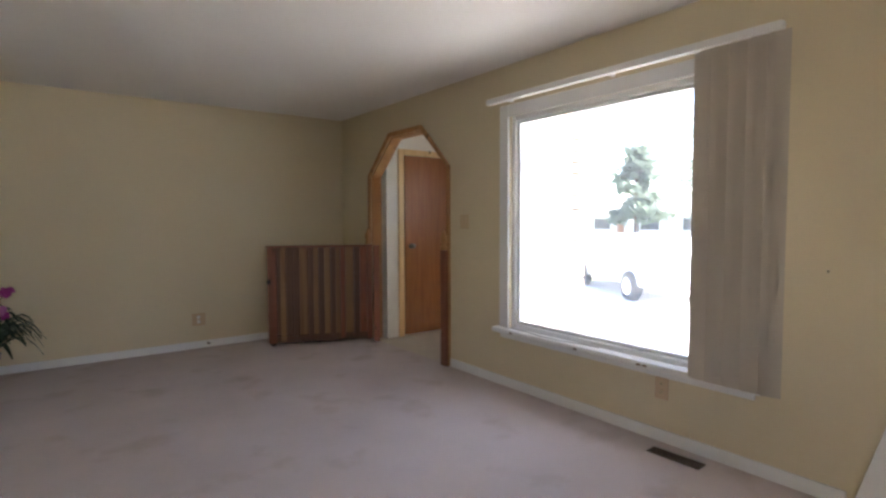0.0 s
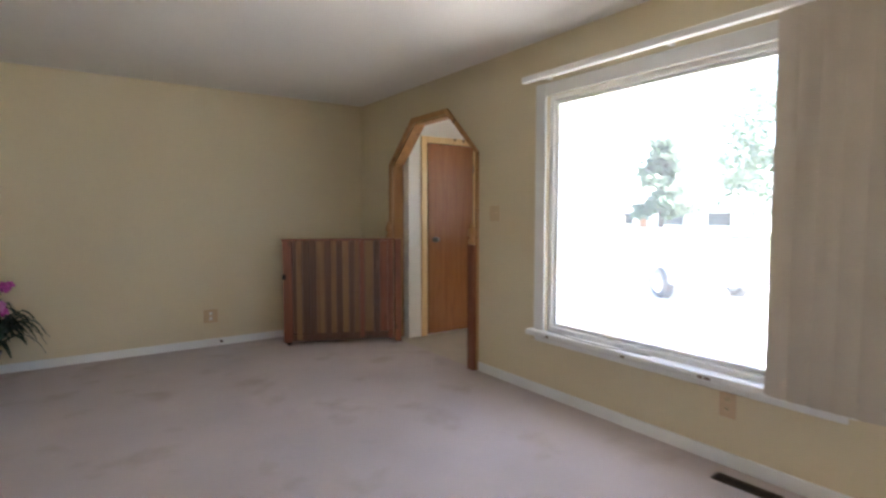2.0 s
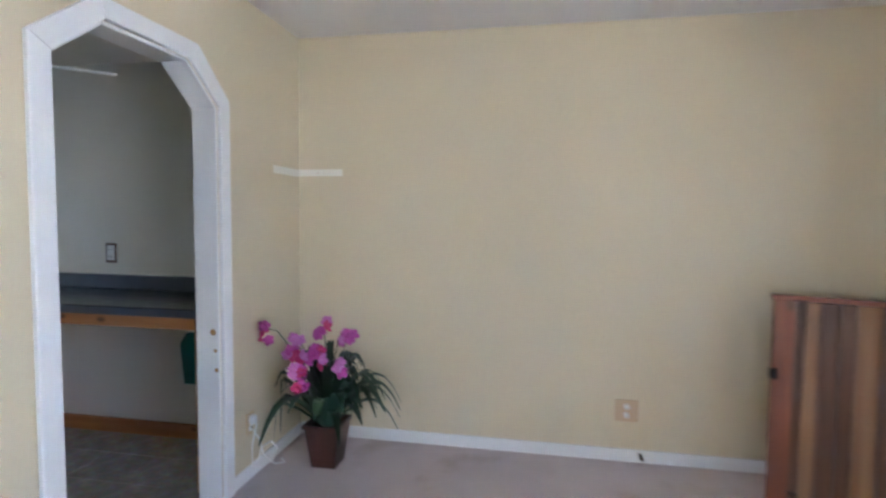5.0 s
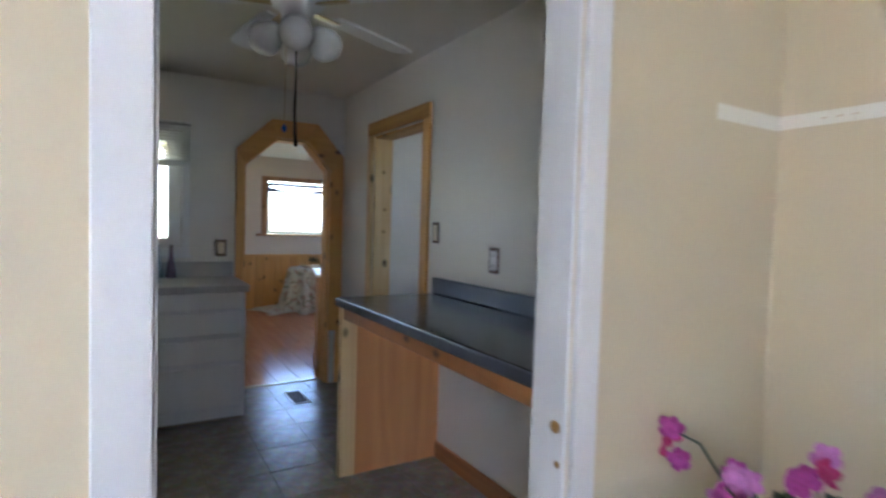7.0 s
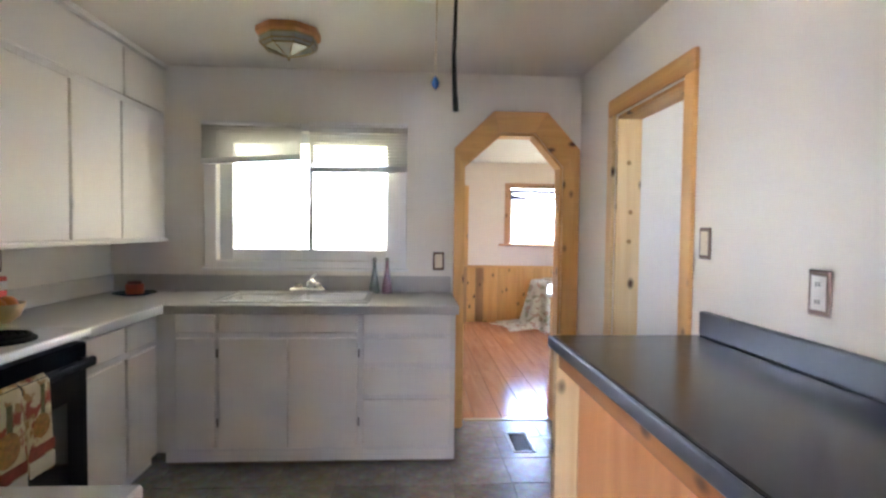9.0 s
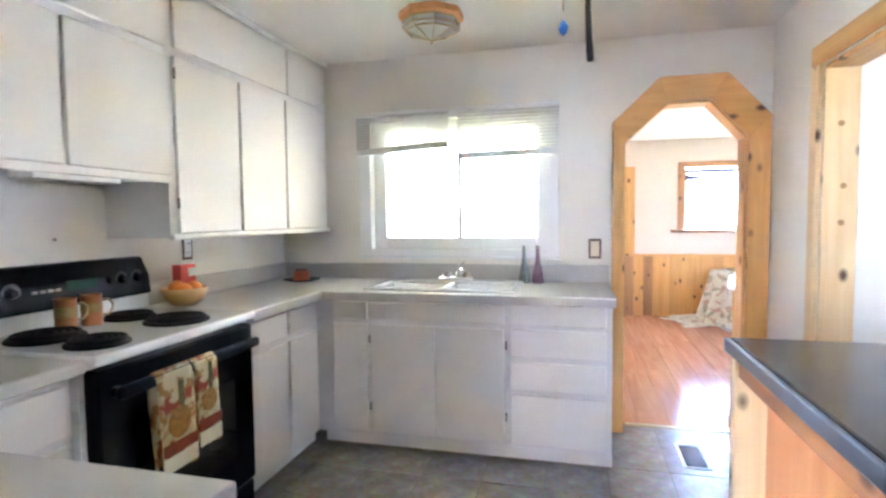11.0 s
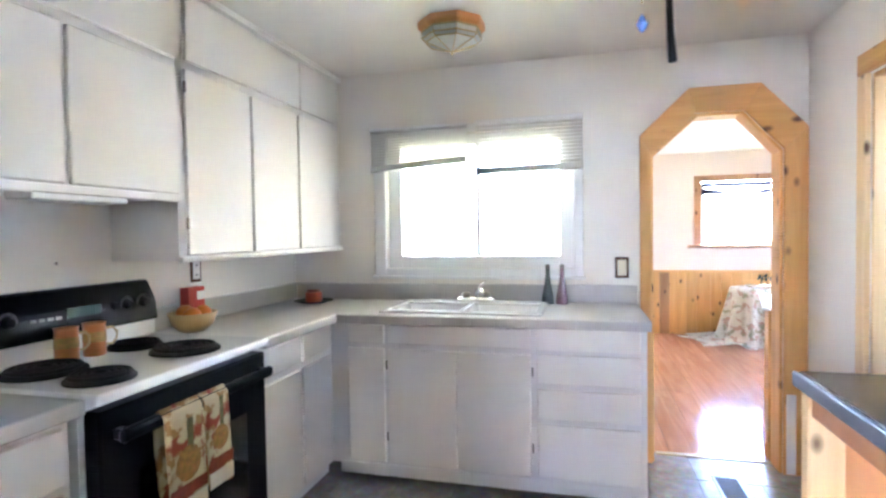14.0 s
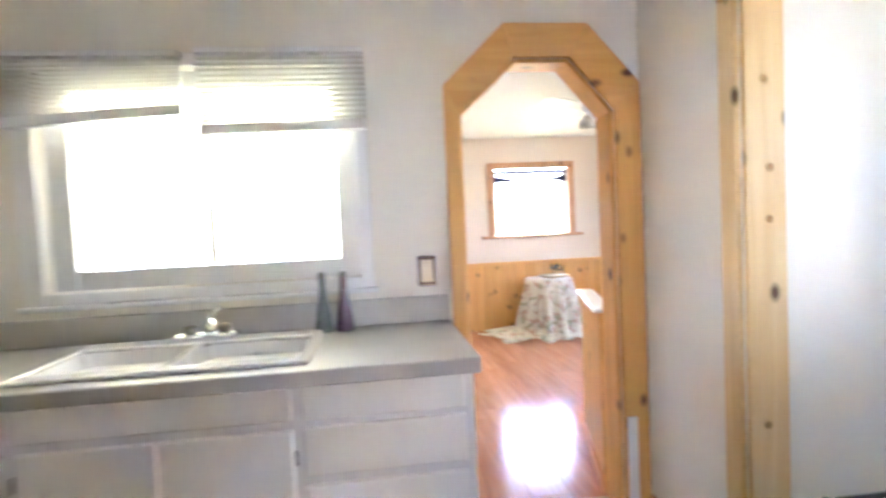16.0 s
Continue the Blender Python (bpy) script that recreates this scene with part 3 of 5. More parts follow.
def floor_vent(at, rz, l, w, frame_m, label):
    ob = thing("floor_vent", at, rz, True, label=label, category="vent")
    # flat black sheet stands for the shaded duct below the slats
    part("well_shade", box(-l / 2 + 0.01, l / 2 - 0.01, -w / 2 + 0.01, w / 2 - 0.01, 0.0005, 0.002), VOID_SHADE, ob)
    for a in ((-l / 2, l / 2, -w / 2, -w / 2 + 0.016), (-l / 2, l / 2, w / 2 - 0.016, w / 2), (-l / 2, -l / 2 + 0.016, -w / 2 + 0.016, w / 2 - 0.016), (l / 2 - 0.016, l / 2, -w / 2 + 0.016, w / 2 - 0.016)):
        part("frame", box(*a, 0.0, 0.007, 0.002), frame_m, ob)
    n = int((l - 0.04) / 0.016)
    for i in range(n):
        x = -l / 2 + 0.024 + i * 0.016
        part("slat", box(x, x + 0.006, -w / 2 + 0.017, w / 2 - 0.017, 0.002, 0.006), BRONZE, ob)
    return ob


floor_vent((3.53, -4.375, 0.0), 92, 0.30, 0.085, BRONZE, "brown metal floor vent in the carpet")
floor_vent((0.295, -1.02, 0.0), 91, 0.31, 0.13, BRONZE, "brown metal floor vent in the carpet")
floor_vent((-3.01, -0.672, 0.006), 0, 0.30, 0.135, WHITE, "white framed floor vent in slate tiles")

strip_m = mat("yellowed_tape", (0.86, 0.83, 0.72), 0.5, var=0.05)
strip = thing("tape_strip", (0.0, -0.0, 1.68), label="white strip of tape stuck across the wall corner", category="tape")
part("strip", box(0.0008, 0.004, -0.335, -0.001, 1.655, 1.70, 0.001), strip_m, strip)
part("strip", box(0.004, 0.29, -0.004, -0.0008, 1.66, 1.702, 0.001), strip_m, strip)
for x in (0.12, 0.16, 0.2):
    part("hole", box(x, x + 0.012, -0.0046, -0.0041, 1.678, 1.682), TAN, strip)
for y, z in ((-5.02, 1.08),):
    tagged(part("nail", lathe([(0, -0.012), (0.006, -0.012), (0.006, -0.009), (0.002, -0.008), (0.002, 0)], (3.68, y, z), 8, axis="x"), STEEL), label="small nail in the beige wall", category="nail")
tagged(part("door_stop", tube([(2.10, -0.013, 0.05), (2.10, -0.05, 0.05), (2.10, -0.075, 0.05)], 0.009, taper=1.3), BRONZE), label="brown door stop on the white baseboard", category="door stop")


# ---- orchid ----
def orchid(at):
    rnd = random.Random(4)
    ob = thing("potted_orchid", at, 0, True, label="artificial magenta orchid in a dark square pot on carpet", category="plant")
    b = bmesh.new()
    prof = ((0.07, 0.0), (0.098, 0.225), (0.107, 0.227), (0.108, 0.25), (0.096, 0.25), (0.092, 0.215))
    rings = [[b.verts.new((sx * r, sy * r, h)) for sx, sy in ((-1, -1), (1, -1), (1, 1), (-1, 1))] for r, h in prof]
    for p, q in zip(rings, rings[1:]):
        for i in range(4):
            b.faces.new((p[i], p[(i + 1) % 4], q[(i + 1) % 4], q[i]))
    b.faces.new(rings[0])
    part("pot", b, POT, ob, "dark red-brown tapered square pot")
    part("soil", box(-0.09, 0.09, -0.09, 0.09, 0.20, 0.222, 0.004), SOIL, ob)
    for i in range(84):
        a = rnd.uniform(0, 6.28)
        outward = rnd.uniform(0.10, 0.40) * (1.25 if 2.6 < a < 5.2 else 1.0)
        rise = rnd.uniform(0.20, 0.40) * (1.2 - outward)
        droop = outward * rnd.uniform(0.3, 1.1)
        w = rnd.uniform(0.02, 0.034)
        b = bmesh.new()
        prev = None
        for s in range(9):
            u = s / 8
            r = 0.03 + outward * u
            h = 0.22 + rise * math.sin(u * 1.9) * 1.15 - droop * u ** 3 * 0.6
            c = Vector((max(-0.25, r * math.cos(a)), r * math.sin(a), h))
            c.x = max(c.x, 0.015 - at[0])
            c.y = min(c.y, -0.015 - at[1])
            side = Vector((-math.sin(a), math.cos(a), 0)) * w * (math.sin(math.pi * min(1, u * 0.85 + 0.12)) ** 0.7)
            dn = Vector((0, 0, -0.3 * w))
            row = [b.verts.new(c - side), b.verts.new(c + dn), b.verts.new(c + side)]
            if prev:
                b.faces.new((prev[0], prev[1], row[1], row[0]))
                b.faces.new((prev[1], prev[2], row[2], row[1]))
            prev = row
        part("leaf", b, LEAF, ob, smooth=True)
    heads = ((-0.24, -0.14, 0.73), (-0.10, -0.12, 0.66), (0.02, -0.06, 0.75), (0.02, -0.14, 0.62), (0.17, -0.08, 0.70), (0.12, -0.16, 0.56), (-0.03, -0.18, 0.60), (-0.06, -0.20, 0.54), (0.08, 0.02, 0.68), (-0.14, -0.04, 0.62), (0.05, -0.2, 0.66), (-0.02, -0.24, 0.50))
    for hx, hy, hz in heads:
        hx, hz = hx * 1.2 - 0.02, hz + 0.065
        hx = max(hx, 0.03 - at[0])
        part("stem", tube([(hx * 0.1, hy * 0.1, 0.22), (hx * 0.35, hy * 0.35, 0.22 + (hz - 0.22) * 0.6), (hx * 0.8, hy * 0.8, hz - 0.02), (hx, hy, hz)], 0.004, steps=6), LEAF, ob)
        for j in range(4):
            c = Vector((hx + rnd.uniform(-0.035, 0.035), hy + rnd.uniform(-0.03, 0.02), hz + rnd.uniform(-0.07, 0.02)))
            b = bmesh.new()
            face = Vector((rnd.uniform(-0.5, 0.7), -1, rnd.uniform(-0.2, 0.5))).normalized()
            u = face.orthogonal().normalized()
            v = face.cross(u)
            spin = rnd.uniform(0, 1)
            for p in range(5):
                a = spin + p * 2 * math.pi / 5
                d = math.cos(a) * u + math.sin(a) * v
                t = face.cross(d)
                L, w = rnd.uniform(0.029, 0.039), 0.015
                vs = [b.verts.new(c + d * L * q + t * w * s * e + face * z) for q, s, e, z in ((0, 0, 1, 0), (0.45, -1, 1, 0.010), (0.85, -0.8, 1, 0.004), (1.0, 0, 1, -0.004), (0.85, 0.8, 1, 0.004), (0.45, 1, 1, 0.010))]
                b.faces.new(vs)
            part("bloom", b, rnd.choice((PETAL, PETAL, PETAL_PALE, PETAL_DEEP)), ob)
    return ob


orchid((0.34, -0.37, 0.0))


# ---- kitchen: arch, openings and windows ----
arch_k = thing("arch_trim_back", (-3.285, -0.66, 0), label="knotty pine arch trim with dark knots", category="trim", kind="structure")
arch_trim(arch_k, K_OUT, K_IN, -3.284, -3.26, (PINE, PINE_H))
K_J = octagon(-1.008, -0.375, -0.778, -0.557, 1.738, 1.945)
part("patch_strip", box(-3.2595, -3.252, -0.35, -0.305, 0.012, 0.44, 0.002), WHITE, arch_k, "white painted strip")
arch_trim(arch_k, K_IN, K_J, -3.42, -3.283, (PINE, PINE_H), "jamb_board")
KNOT = mat("pine_knot", (0.52, 0.27, 0.09), 0.5, var=0.4, scale=60, bump=0)
opening = thing("stair_opening_trim", (-2.28, -0.24, 0), label="knotty pine casing round an open passage", category="trim", kind="structure")
for a in ((-2.737, -2.66, -0.262, -0.241, 0, 1.96), (-1.90, -1.822, -0.262, -0.241, 0, 1.96)):
    part("casing", box(*a, 0.003), PALE if a[0] < -2 else PINE, opening)
part("head_casing", box(-2.737, -1.822, -0.262, -0.241, 1.961, 2.05, 0.003), PINE_X, opening)
part("jamb", box(-2.659, -2.641, -0.24, -0.105, 0, 1.955, 0.002), PALE, opening)
part("jamb", box(-1.919, -1.901, -0.24, -0.105, 0, 1.955, 0.002), PALE, opening)
for y, z in ((-0.175, 1.70), (-0.16, 1.43), (-0.165, 1.27), (-0.18, 0.62)):
    part("knot", lathe([(0, 0), (0.013, 0), (0.011, 0.0008), (0, 0.001)], (-2.641, y, z), 12, axis="x"), KNOT, opening, "dark brown knot")
part("head_jamb", box(-2.64, -1.92, -0.24, -0.105, 1.937, 1.955, 0.002), PINE_X, opening)

win2 = thing("window_2", (-3.34, -2.03, 1.06), label="white sliding kitchen window over the sink", category="window", kind="structure")
for a in ((-3.284, -3.264, -2.677, -2.60, 1.065, 1.99), (-3.284, -3.264, -1.44, -1.388, 1.065, 1.99), (-3.284, -3.264, -2.60, -1.44, 1.94, 1.99), (-3.284, -3.264, -2.60, -1.44, 1.065, 1.108)):
    part("casing", box(*a, 0.003), WHITE, win2)
part("window_sill", box(-3.30, -3.245, -2.69, -1.375, 1.045, 1.064, 0.004), WHITE, win2)
for a in ((-3.40, -3.33, -2.605, -2.515, 1.105, 1.945), (-3.40, -3.33, -1.525, -1.435, 1.105, 1.945), (-3.40, -3.33, -2.514, -1.526, 1.105, 1.185), (-3.40, -3.33, -2.514, -1.526, 1.87, 1.945), (-3.39, -3.345, -2.035, -2.005, 1.186, 1.869)):
    part("window_frame", box(*a, 0.004), WHITE, win2)
for a in ((-3.372, -3.368, -2.514, -2.036, 1.186, 1.869), (-3.372, -3.368, -2.004, -1.526, 1.186, 1.869)):
    part("pane", box(*a), GLASS, win2).visible_shadow = False


def mini_blind(y0, y1, top, low0, low1, label):
    ob = thing("window_blind", (-3.25, (y0 + y1) / 2, top), label=label, category="blind")
    part("head_rail", box(-3.262, -3.232, y0, y1, top - 0.022, top, 0.003), WHITE_PLASTIC, ob)
    n = 13
    for i in range(n):
        f = (i + 1) / (n + 1)
        za, zb = top - 0.02 - f * (top - low0 - 0.03), top - 0.02 - f * (top - low1 - 0.03)
        b = bmesh.new()
        q = [(-3.258, y0, za + 0.0095), (-3.240, y0, za - 0.007), (-3.240, y1, zb - 0.007), (-3.258, y1, zb + 0.0095)]
        lo = [b.verts.new(p) for p in q]
        hi = [b.verts.new((p[0], p[1], p[2] + 0.0012)) for p in q]
        b.faces.new(lo), b.faces.new(hi[::-1])
        for k in range(4):
            b.faces.new((lo[k], lo[(k + 1) % 4], hi[(k + 1) % 4], hi[k]))
        part("slat", b, SLAT, ob)
    b = slab([[(y0, low0), (y1, low1), (y1, low1 + 0.042), (y0, low0 + 0.042)]], "x", -3.264, -3.232, bevel=0.003)
    part("bottom_rail", b, WHITE_PLASTIC, ob, "stacked slats and bottom rail")
    for y in (y0 + 0.12, y1 - 0.12):
        part("ladder_cord", tube([(-3.231, y, top - 0.01), (-3.231, y, min(low0, low1) + 0.03)], 0.0012, steps=5), SLAT, ob)
    return ob


mini_blind(-2.685, -2.066, 1.99, 1.715, 1.752, "white slatted blind, half raised and hanging crooked")
mini_blind(-2.012, -1.388, 2.0, 1.675, 1.685, "white slatted blind, half raised")


# ---- kitchen cabinets ----
def front(name, axis, plane, u0, u1, z0, z1, parent, out=0.018):
    """A door or drawer front lying on a cabinet's face, which looks along plus axis."""
    a = (plane, plane + out, u0, u1, z0, z1) if axis == "x" else (u0, u1, plane, plane + out, z0, z1)
    return part(name, box(*a, 0.004), CABINET, parent)


base_w = thing("sink_cabinet", (-2.98, -1.9, 0), label="white painted base cabinet under the sink", category="cabinet")
part("body", box(-3.284, -2.70, -2.716, -1.108, 0.10, 0.866), SEAM, base_w)
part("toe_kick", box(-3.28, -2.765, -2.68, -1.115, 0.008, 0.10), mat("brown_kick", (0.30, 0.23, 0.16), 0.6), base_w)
part("base_trim", box(-2.72, -2.698, -2.67, -1.106, 0.045, 0.11, 0.003), SEAM, base_w)
for y0, y1 in ((-2.61, -2.405), (-2.385, -1.645)):
    front("drawer_front", "x", -2.70, y0, y1, 0.755, 0.853, base_w)
for y0, y1 in ((-2.61, -2.405), (-2.385, -2.019), (-2.016, -1.645)):
    front("door", "x", -2.70, y0, y1, 0.125, 0.728, base_w)
for z0, z1 in ((0.752, 0.86), (0.588, 0.732), (0.415, 0.56), (0.128, 0.388)):
    front("drawer_front", "x", -2.70, -1.615, -1.137, z0, z1, base_w)
for y, z in ((-1.638, 0.24), (-1.638, 0.62), (-2.396, 0.24), (-2.396, 0.62)):
    part("hinge", box(-2.70, -2.690, y - 0.004, y + 0.005, z, z + 0.045, 0.001), STEEL, base_w)
base_s = thing("corner_cabinet", (-2.3, -2.98, 0), label="white painted base cabinet between stove and corner", category="cabinet")
part("body", box(-2.699, -1.985, -3.259, -2.715, 0.10, 0.866), SEAM, base_s)
part("toe_kick", box(-2.76, -1.985, -3.25, -2.775, 0.008, 0.10), WHITE, base_s)
for x0, x1 in ((-2.665, -2.375), (-2.355, -2.0)):
    front("drawer_front", "y", -2.715, x0, x1, 0.72, 0.845, base_s)
    front("door", "y", -2.715, x0, x1, 0.115, 0.69, base_s)
base_l = thing("drawer_cabinet", (-0.9, -2.98, 0), label="white painted drawer cabinet beside the stove", category="cabinet")
part("body", box(-1.175, -0.665, -3.259, -2.715, 0.10, 0.866), SEAM, base_l)
part("toe_kick", box(-1.175, -0.665, -3.25, -2.775, 0.008, 0.10), WHITE, base_l)
for z0, z1 in ((0.69, 0.84), (0.50, 0.665), (0.31, 0.475), (0.115, 0.285)):
    front("drawer_front", "y", -2.715, -1.15, -0.70, z0, z1, base_l)
pen = thing("peninsula_cabinet", (-0.39, -2.5, 0), label="white painted cabinet of the peninsula", category="cabinet")
part("body", box(-0.62, -0.125, -3.259, -1.82, 0.008, 0.866), CABINET, pen)
for y0, y1 in ((-2.66, -2.26), (-2.24, -1.84)):
    part("door", box(-0.638, -0.62, y0, y1, 0.11, 0.84, 0.004), CABINET, pen)

ctr = thing("sink_counter", (-2.98, -2.1, 0.87), label="gray laminate worktop with low backsplash", category="worktop")
SY0, SY1, SX0, SX1 = -2.41, -1.62, -3.17, -2.74
for a in ((-3.284, SX0, -2.66, -1.095), (SX1, -2.64, -2.66, -1.095), (SX0, SX1, -2.66, SY0), (SX0, SX1, SY1, -1.095)):
    part("top", box(*a, 0.868, 0.91), LAMINATE, ctr)
part("top", box(-3.284, -1.985, -3.259, -2.66, 0.868, 0.91), LAMINATE, ctr)
part("nosing", box(-2.645, -2.632, -2.655, -1.095, 0.866, 0.912, 0.004), LAMINATE, ctr)
part("nosing", box(-2.645, -1.985, -2.66, -2.647, 0.866, 0.912, 0.004), LAMINATE, ctr)
part("backsplash", box(-3.284, -3.264, -3.24, -1.095, 0.911, 1.015, 0.004), LAMINATE, ctr)
part("backsplash", box(-3.284, -1.985, -3.259, -3.239, 0.911, 1.015, 0.004), LAMINATE, ctr)
ctr2 = thing("peninsula_counter", (-0.4, -2.5, 0.87), label="gray-beige laminate worktop of the peninsula", category="worktop")
part("top", slab([[(-1.18, -3.259), (-0.125, -3.259), (-0.125, -1.785), (-0.655, -1.785), (-0.655, -2.655), (-1.18, -2.655)]], "z", 0.868, 0.91, bevel=0.004), LAMINATE, ctr2)
part("backsplash", box(-1.18, -0.125, -3.259, -3.239, 0.911, 1.015, 0.004), LAMINATE, ctr2)

# sink
sink = thing("kitchen_sink", (-2.95, -1.98, 0.91), label="white double-bowl drop-in sink", category="sink")
b = bmesh.new()
box(-3.20, -2.71, -2.44, -2.405, 0.911, 0.925, 0.004, b), box(-3.20, -2.71, -1.625, -1.59, 0.911, 0.925, 0.004, b)
box(-3.20, -3.10, -2.405, -1.625, 0.911, 0.925, 0.004, b), box(-2.765, -2.71, -2.405, -1.625, 0.911, 0.925, 0.004, b)
box(-3.10, -2.765, -2.03, -2.0, 0.90, 0.922, 0.004, b)
part("rim", b, STOVE_WHITE, sink)
for y0, y1 in ((-2.402, -2.033), (-1.997, -1.628)):
    b = bmesh.new()
    top = [b.verts.new(p) for p in ((-3.098, y0, 0.912), (-2.768, y0, 0.912), (-2.768, y1, 0.912), (-3.098, y1, 0.912))]
    low = [b.verts.new(p) for p in ((-3.07, y0 + 0.03, 0.76), (-2.795, y0 + 0.03, 0.76), (-2.795, y1 - 0.03, 0.76), (-3.07, y1 - 0.03, 0.76))]
    for i in range(4):
        b.faces.new((top[i], top[(i + 1) % 4], low[(i + 1) % 4], low[i]))
    b.faces.new(low)
    bmesh.ops.bevel(b, geom=[e for e in b.edges if len(e.link_faces) == 2], offset=0.025, segments=3, affect="EDGES")
    bowl = part("bowl", b, STOVE_WHITE, sink, smooth=True)
    part("drain", lathe([(0, 0.004), (0.03, 0.004), (0.042, 0.001), (0.042, 0)], (-2.93, (y0 + y1) / 2, 0.7605), 18), CHROME, sink)
faucet = thing("sink_faucet", (-3.15, -2.0, 0.925), label="chrome two-handle sink faucet", category="faucet")
part("base", box(-3.18, -3.12, -2.11, -1.89, 0.9255, 0.95, 0.008, segments=2), CHROME, faucet)
part("spout", tube([(-3.15, -2.0, 0.945), (-3.145, -2.0, 0.975), (-3.11, -1.985, 0.995), (-3.04, -1.95, 1.005), (-2.99, -1.93, 0.985)], 0.012, taper=0.8), CHROME, faucet, smooth=True)
part("lever", tube([(-3.15, -2.0, 0.97), (-3.14, -1.985, 1.0), (-3.12, -1.96, 1.03), (-3.10, -1.94, 1.042)], 0.011, taper=0.7), CHROME, faucet, smooth=True)
for y in (-2.06, -1.94):
    part("handle", lathe([(0.022, 0), (0.026, 0.012), (0.024, 0.024), (0.014, 0.030), (0, 0.031)], (-3.15, y, 0.948), 14), STEEL, faucet, "dark metal handle", smooth=True)

# upper cabinets
up1 = thing("wall_cabinet", (-2.56, -3.08, 1.235), label="white painted tall wall cabinet with three doors", category="cabinet")
part("body", box(-3.284, -1.845, -3.259, -2.93, 1.235, 2.335), SEAM, up1)
part("bottom_lip", box(-3.284, -1.84, -2.935, -2.908, 1.228, 1.25, 0.003), CABINET, up1)
for x0, x1 in ((-3.255, -2.765), (-2.745, -2.33), (-2.31, -1.885)):
    front("door", "y", -2.93, x0, x1, 1.255, 1.995, up1)
for x0, x1 in ((-3.255, -2.795), (-2.775, -1.89)):
    front("upper_door", "y", -2.93, x0, x1, 2.03, 2.295, up1)
part("crown_trim", box(-3.284, -1.846, -2.935, -2.90, 2.31, 2.336, 0.003), CABINET, up1)
for z in (1.36, 1.90):
    part("hinge", box(-1.884, -1.875, -2.918, -2.908, z, z + 0.045, 0.001), STEEL, up1)
up2 = thing("wall_cabinet", (-1.1, -3.08, 1.475), label="white painted shorter wall cabinet over the stove", category="cabinet")
part("body", box(-1.843, -0.125, -3.259, -2.93, 1.475, 2.335), SEAM, up2)
part("bottom_lip", box(-1.843, -0.125, -2.935, -2.908, 1.466, 1.492, 0.003), CABINET, up2)
for x0, x1 in ((-1.84, -1.385), (-1.365, -0.95), (-0.93, -0.54), (-0.52, -0.14)):
    front("door", "y", -2.93, x0, x1, 1.497, 1.985, up2)
for x0, x1 in ((-1.86, -0.95), (-0.93, -0.14)):
    front("upper_door", "y", -2.93, max(x0, -1.84), x1, 2.02, 2.295, up2)
part("crown_trim", box(-1.843, -0.125, -2.935, -2.90, 2.31, 2.336, 0.003), CABINET, up2)
part("under_light", box(-1.62, -1.28, -3.05, -2.94, 1.448, 1.474, 0.004), WHITE_PLASTIC, up2, "slim white light under the cabinet")

# stove
stove = thing("electric_stove", (-1.58, -2.95, 0), label="white electric stove with black oven door and coil burners", category="stove")
X0, X1, YF = -1.972, -1.19, -2.70
part("body", box(X0, X1, -3.24, YF, 0.03, 0.885), STOVE_WHITE, stove)
part("cooktop", box(X0 - 0.006, X1 + 0.006, -3.245, -2.625, 0.885, 0.918, 0.01, segments=2), STOVE_WHITE, stove)
door = part("oven_door", box(X0 + 0.006, X1 - 0.012, YF + 0.001, -2.64, 0.19, 0.865, 0.008), BLACK, stove, "glossy black oven door")
part("window", box(X0 + 0.14, X1 - 0.14, -2.6398, -2.637, 0.33, 0.66), mat("oven_glass", (0.004, 0.004, 0.005), 0.05, bump=0), door)
part("handle", box(X0 + 0.03, X1 - 0.04, -2.615, -2.585, 0.775, 0.815, 0.012, segments=2), BLACK, door, "black bar handle")
for x in (X0 + 0.04, X1 - 0.08):
    part("handle_foot", box(x, x + 0.03, -2.64, -2.614, 0.78, 0.81, 0.004), BLACK, door)
part("drawer", box(X0 + 0.006, X1 - 0.012, YF + 0.001, -2.65, 0.045, 0.18, 0.006), BLACK, stove, "black storage drawer")
part("back_riser", box(X0, X1, -3.245, -3.17, 0.918, 1.0, 0.006), STOVE_WHITE, stove)
b = slab([[(-3.25, 0.985), (-3.155, 0.985), (-3.165, 1.07), (-3.205, 1.15), (-3.25, 1.15)]], "x", X0 - 0.004, X1 + 0.004, bevel=0.008)
panel = part("control_panel", b, BLACK, stove, "glossy black control panel")
for x in (-1.90, -1.82, -1.36, -1.27):
    k = part("knob", lathe([(0, 0.024), (0.013, 0.024), (0.016, 0.018), (0.022, 0.004), (0.024, 0.0)], (x, -3.168, 1.065), 18, axis="y"), BLACK, panel)
    part("dial_ring", lathe([(0.029, 0.0), (0.031, 0.0015), (0.033, 0.0)], (x, -3.164, 1.065), 24, axis="y"), mat("gray_marking", (0.10, 0.10, 0.10), 0.5, bump=0), panel)
part("display", box(-1.70, -1.56, -3.170, -3.158, 1.045, 1.085, 0.002), mat("green_display", (0.008, 0.03, 0.022), 0.2, bump=0), panel, "dark green display")
for i in range(4):
    part("button", box(-1.54 + 0.03 * i, -1.52 + 0.03 * i, -3.170, -3.158, 1.05, 1.06, 0.001), STEEL, panel)
part("knob", lathe([(0, 0.02), (0.012, 0.02), (0.018, 0.0)], (-1.76, -3.168, 1.065), 16, axis="y"), BLACK, panel)
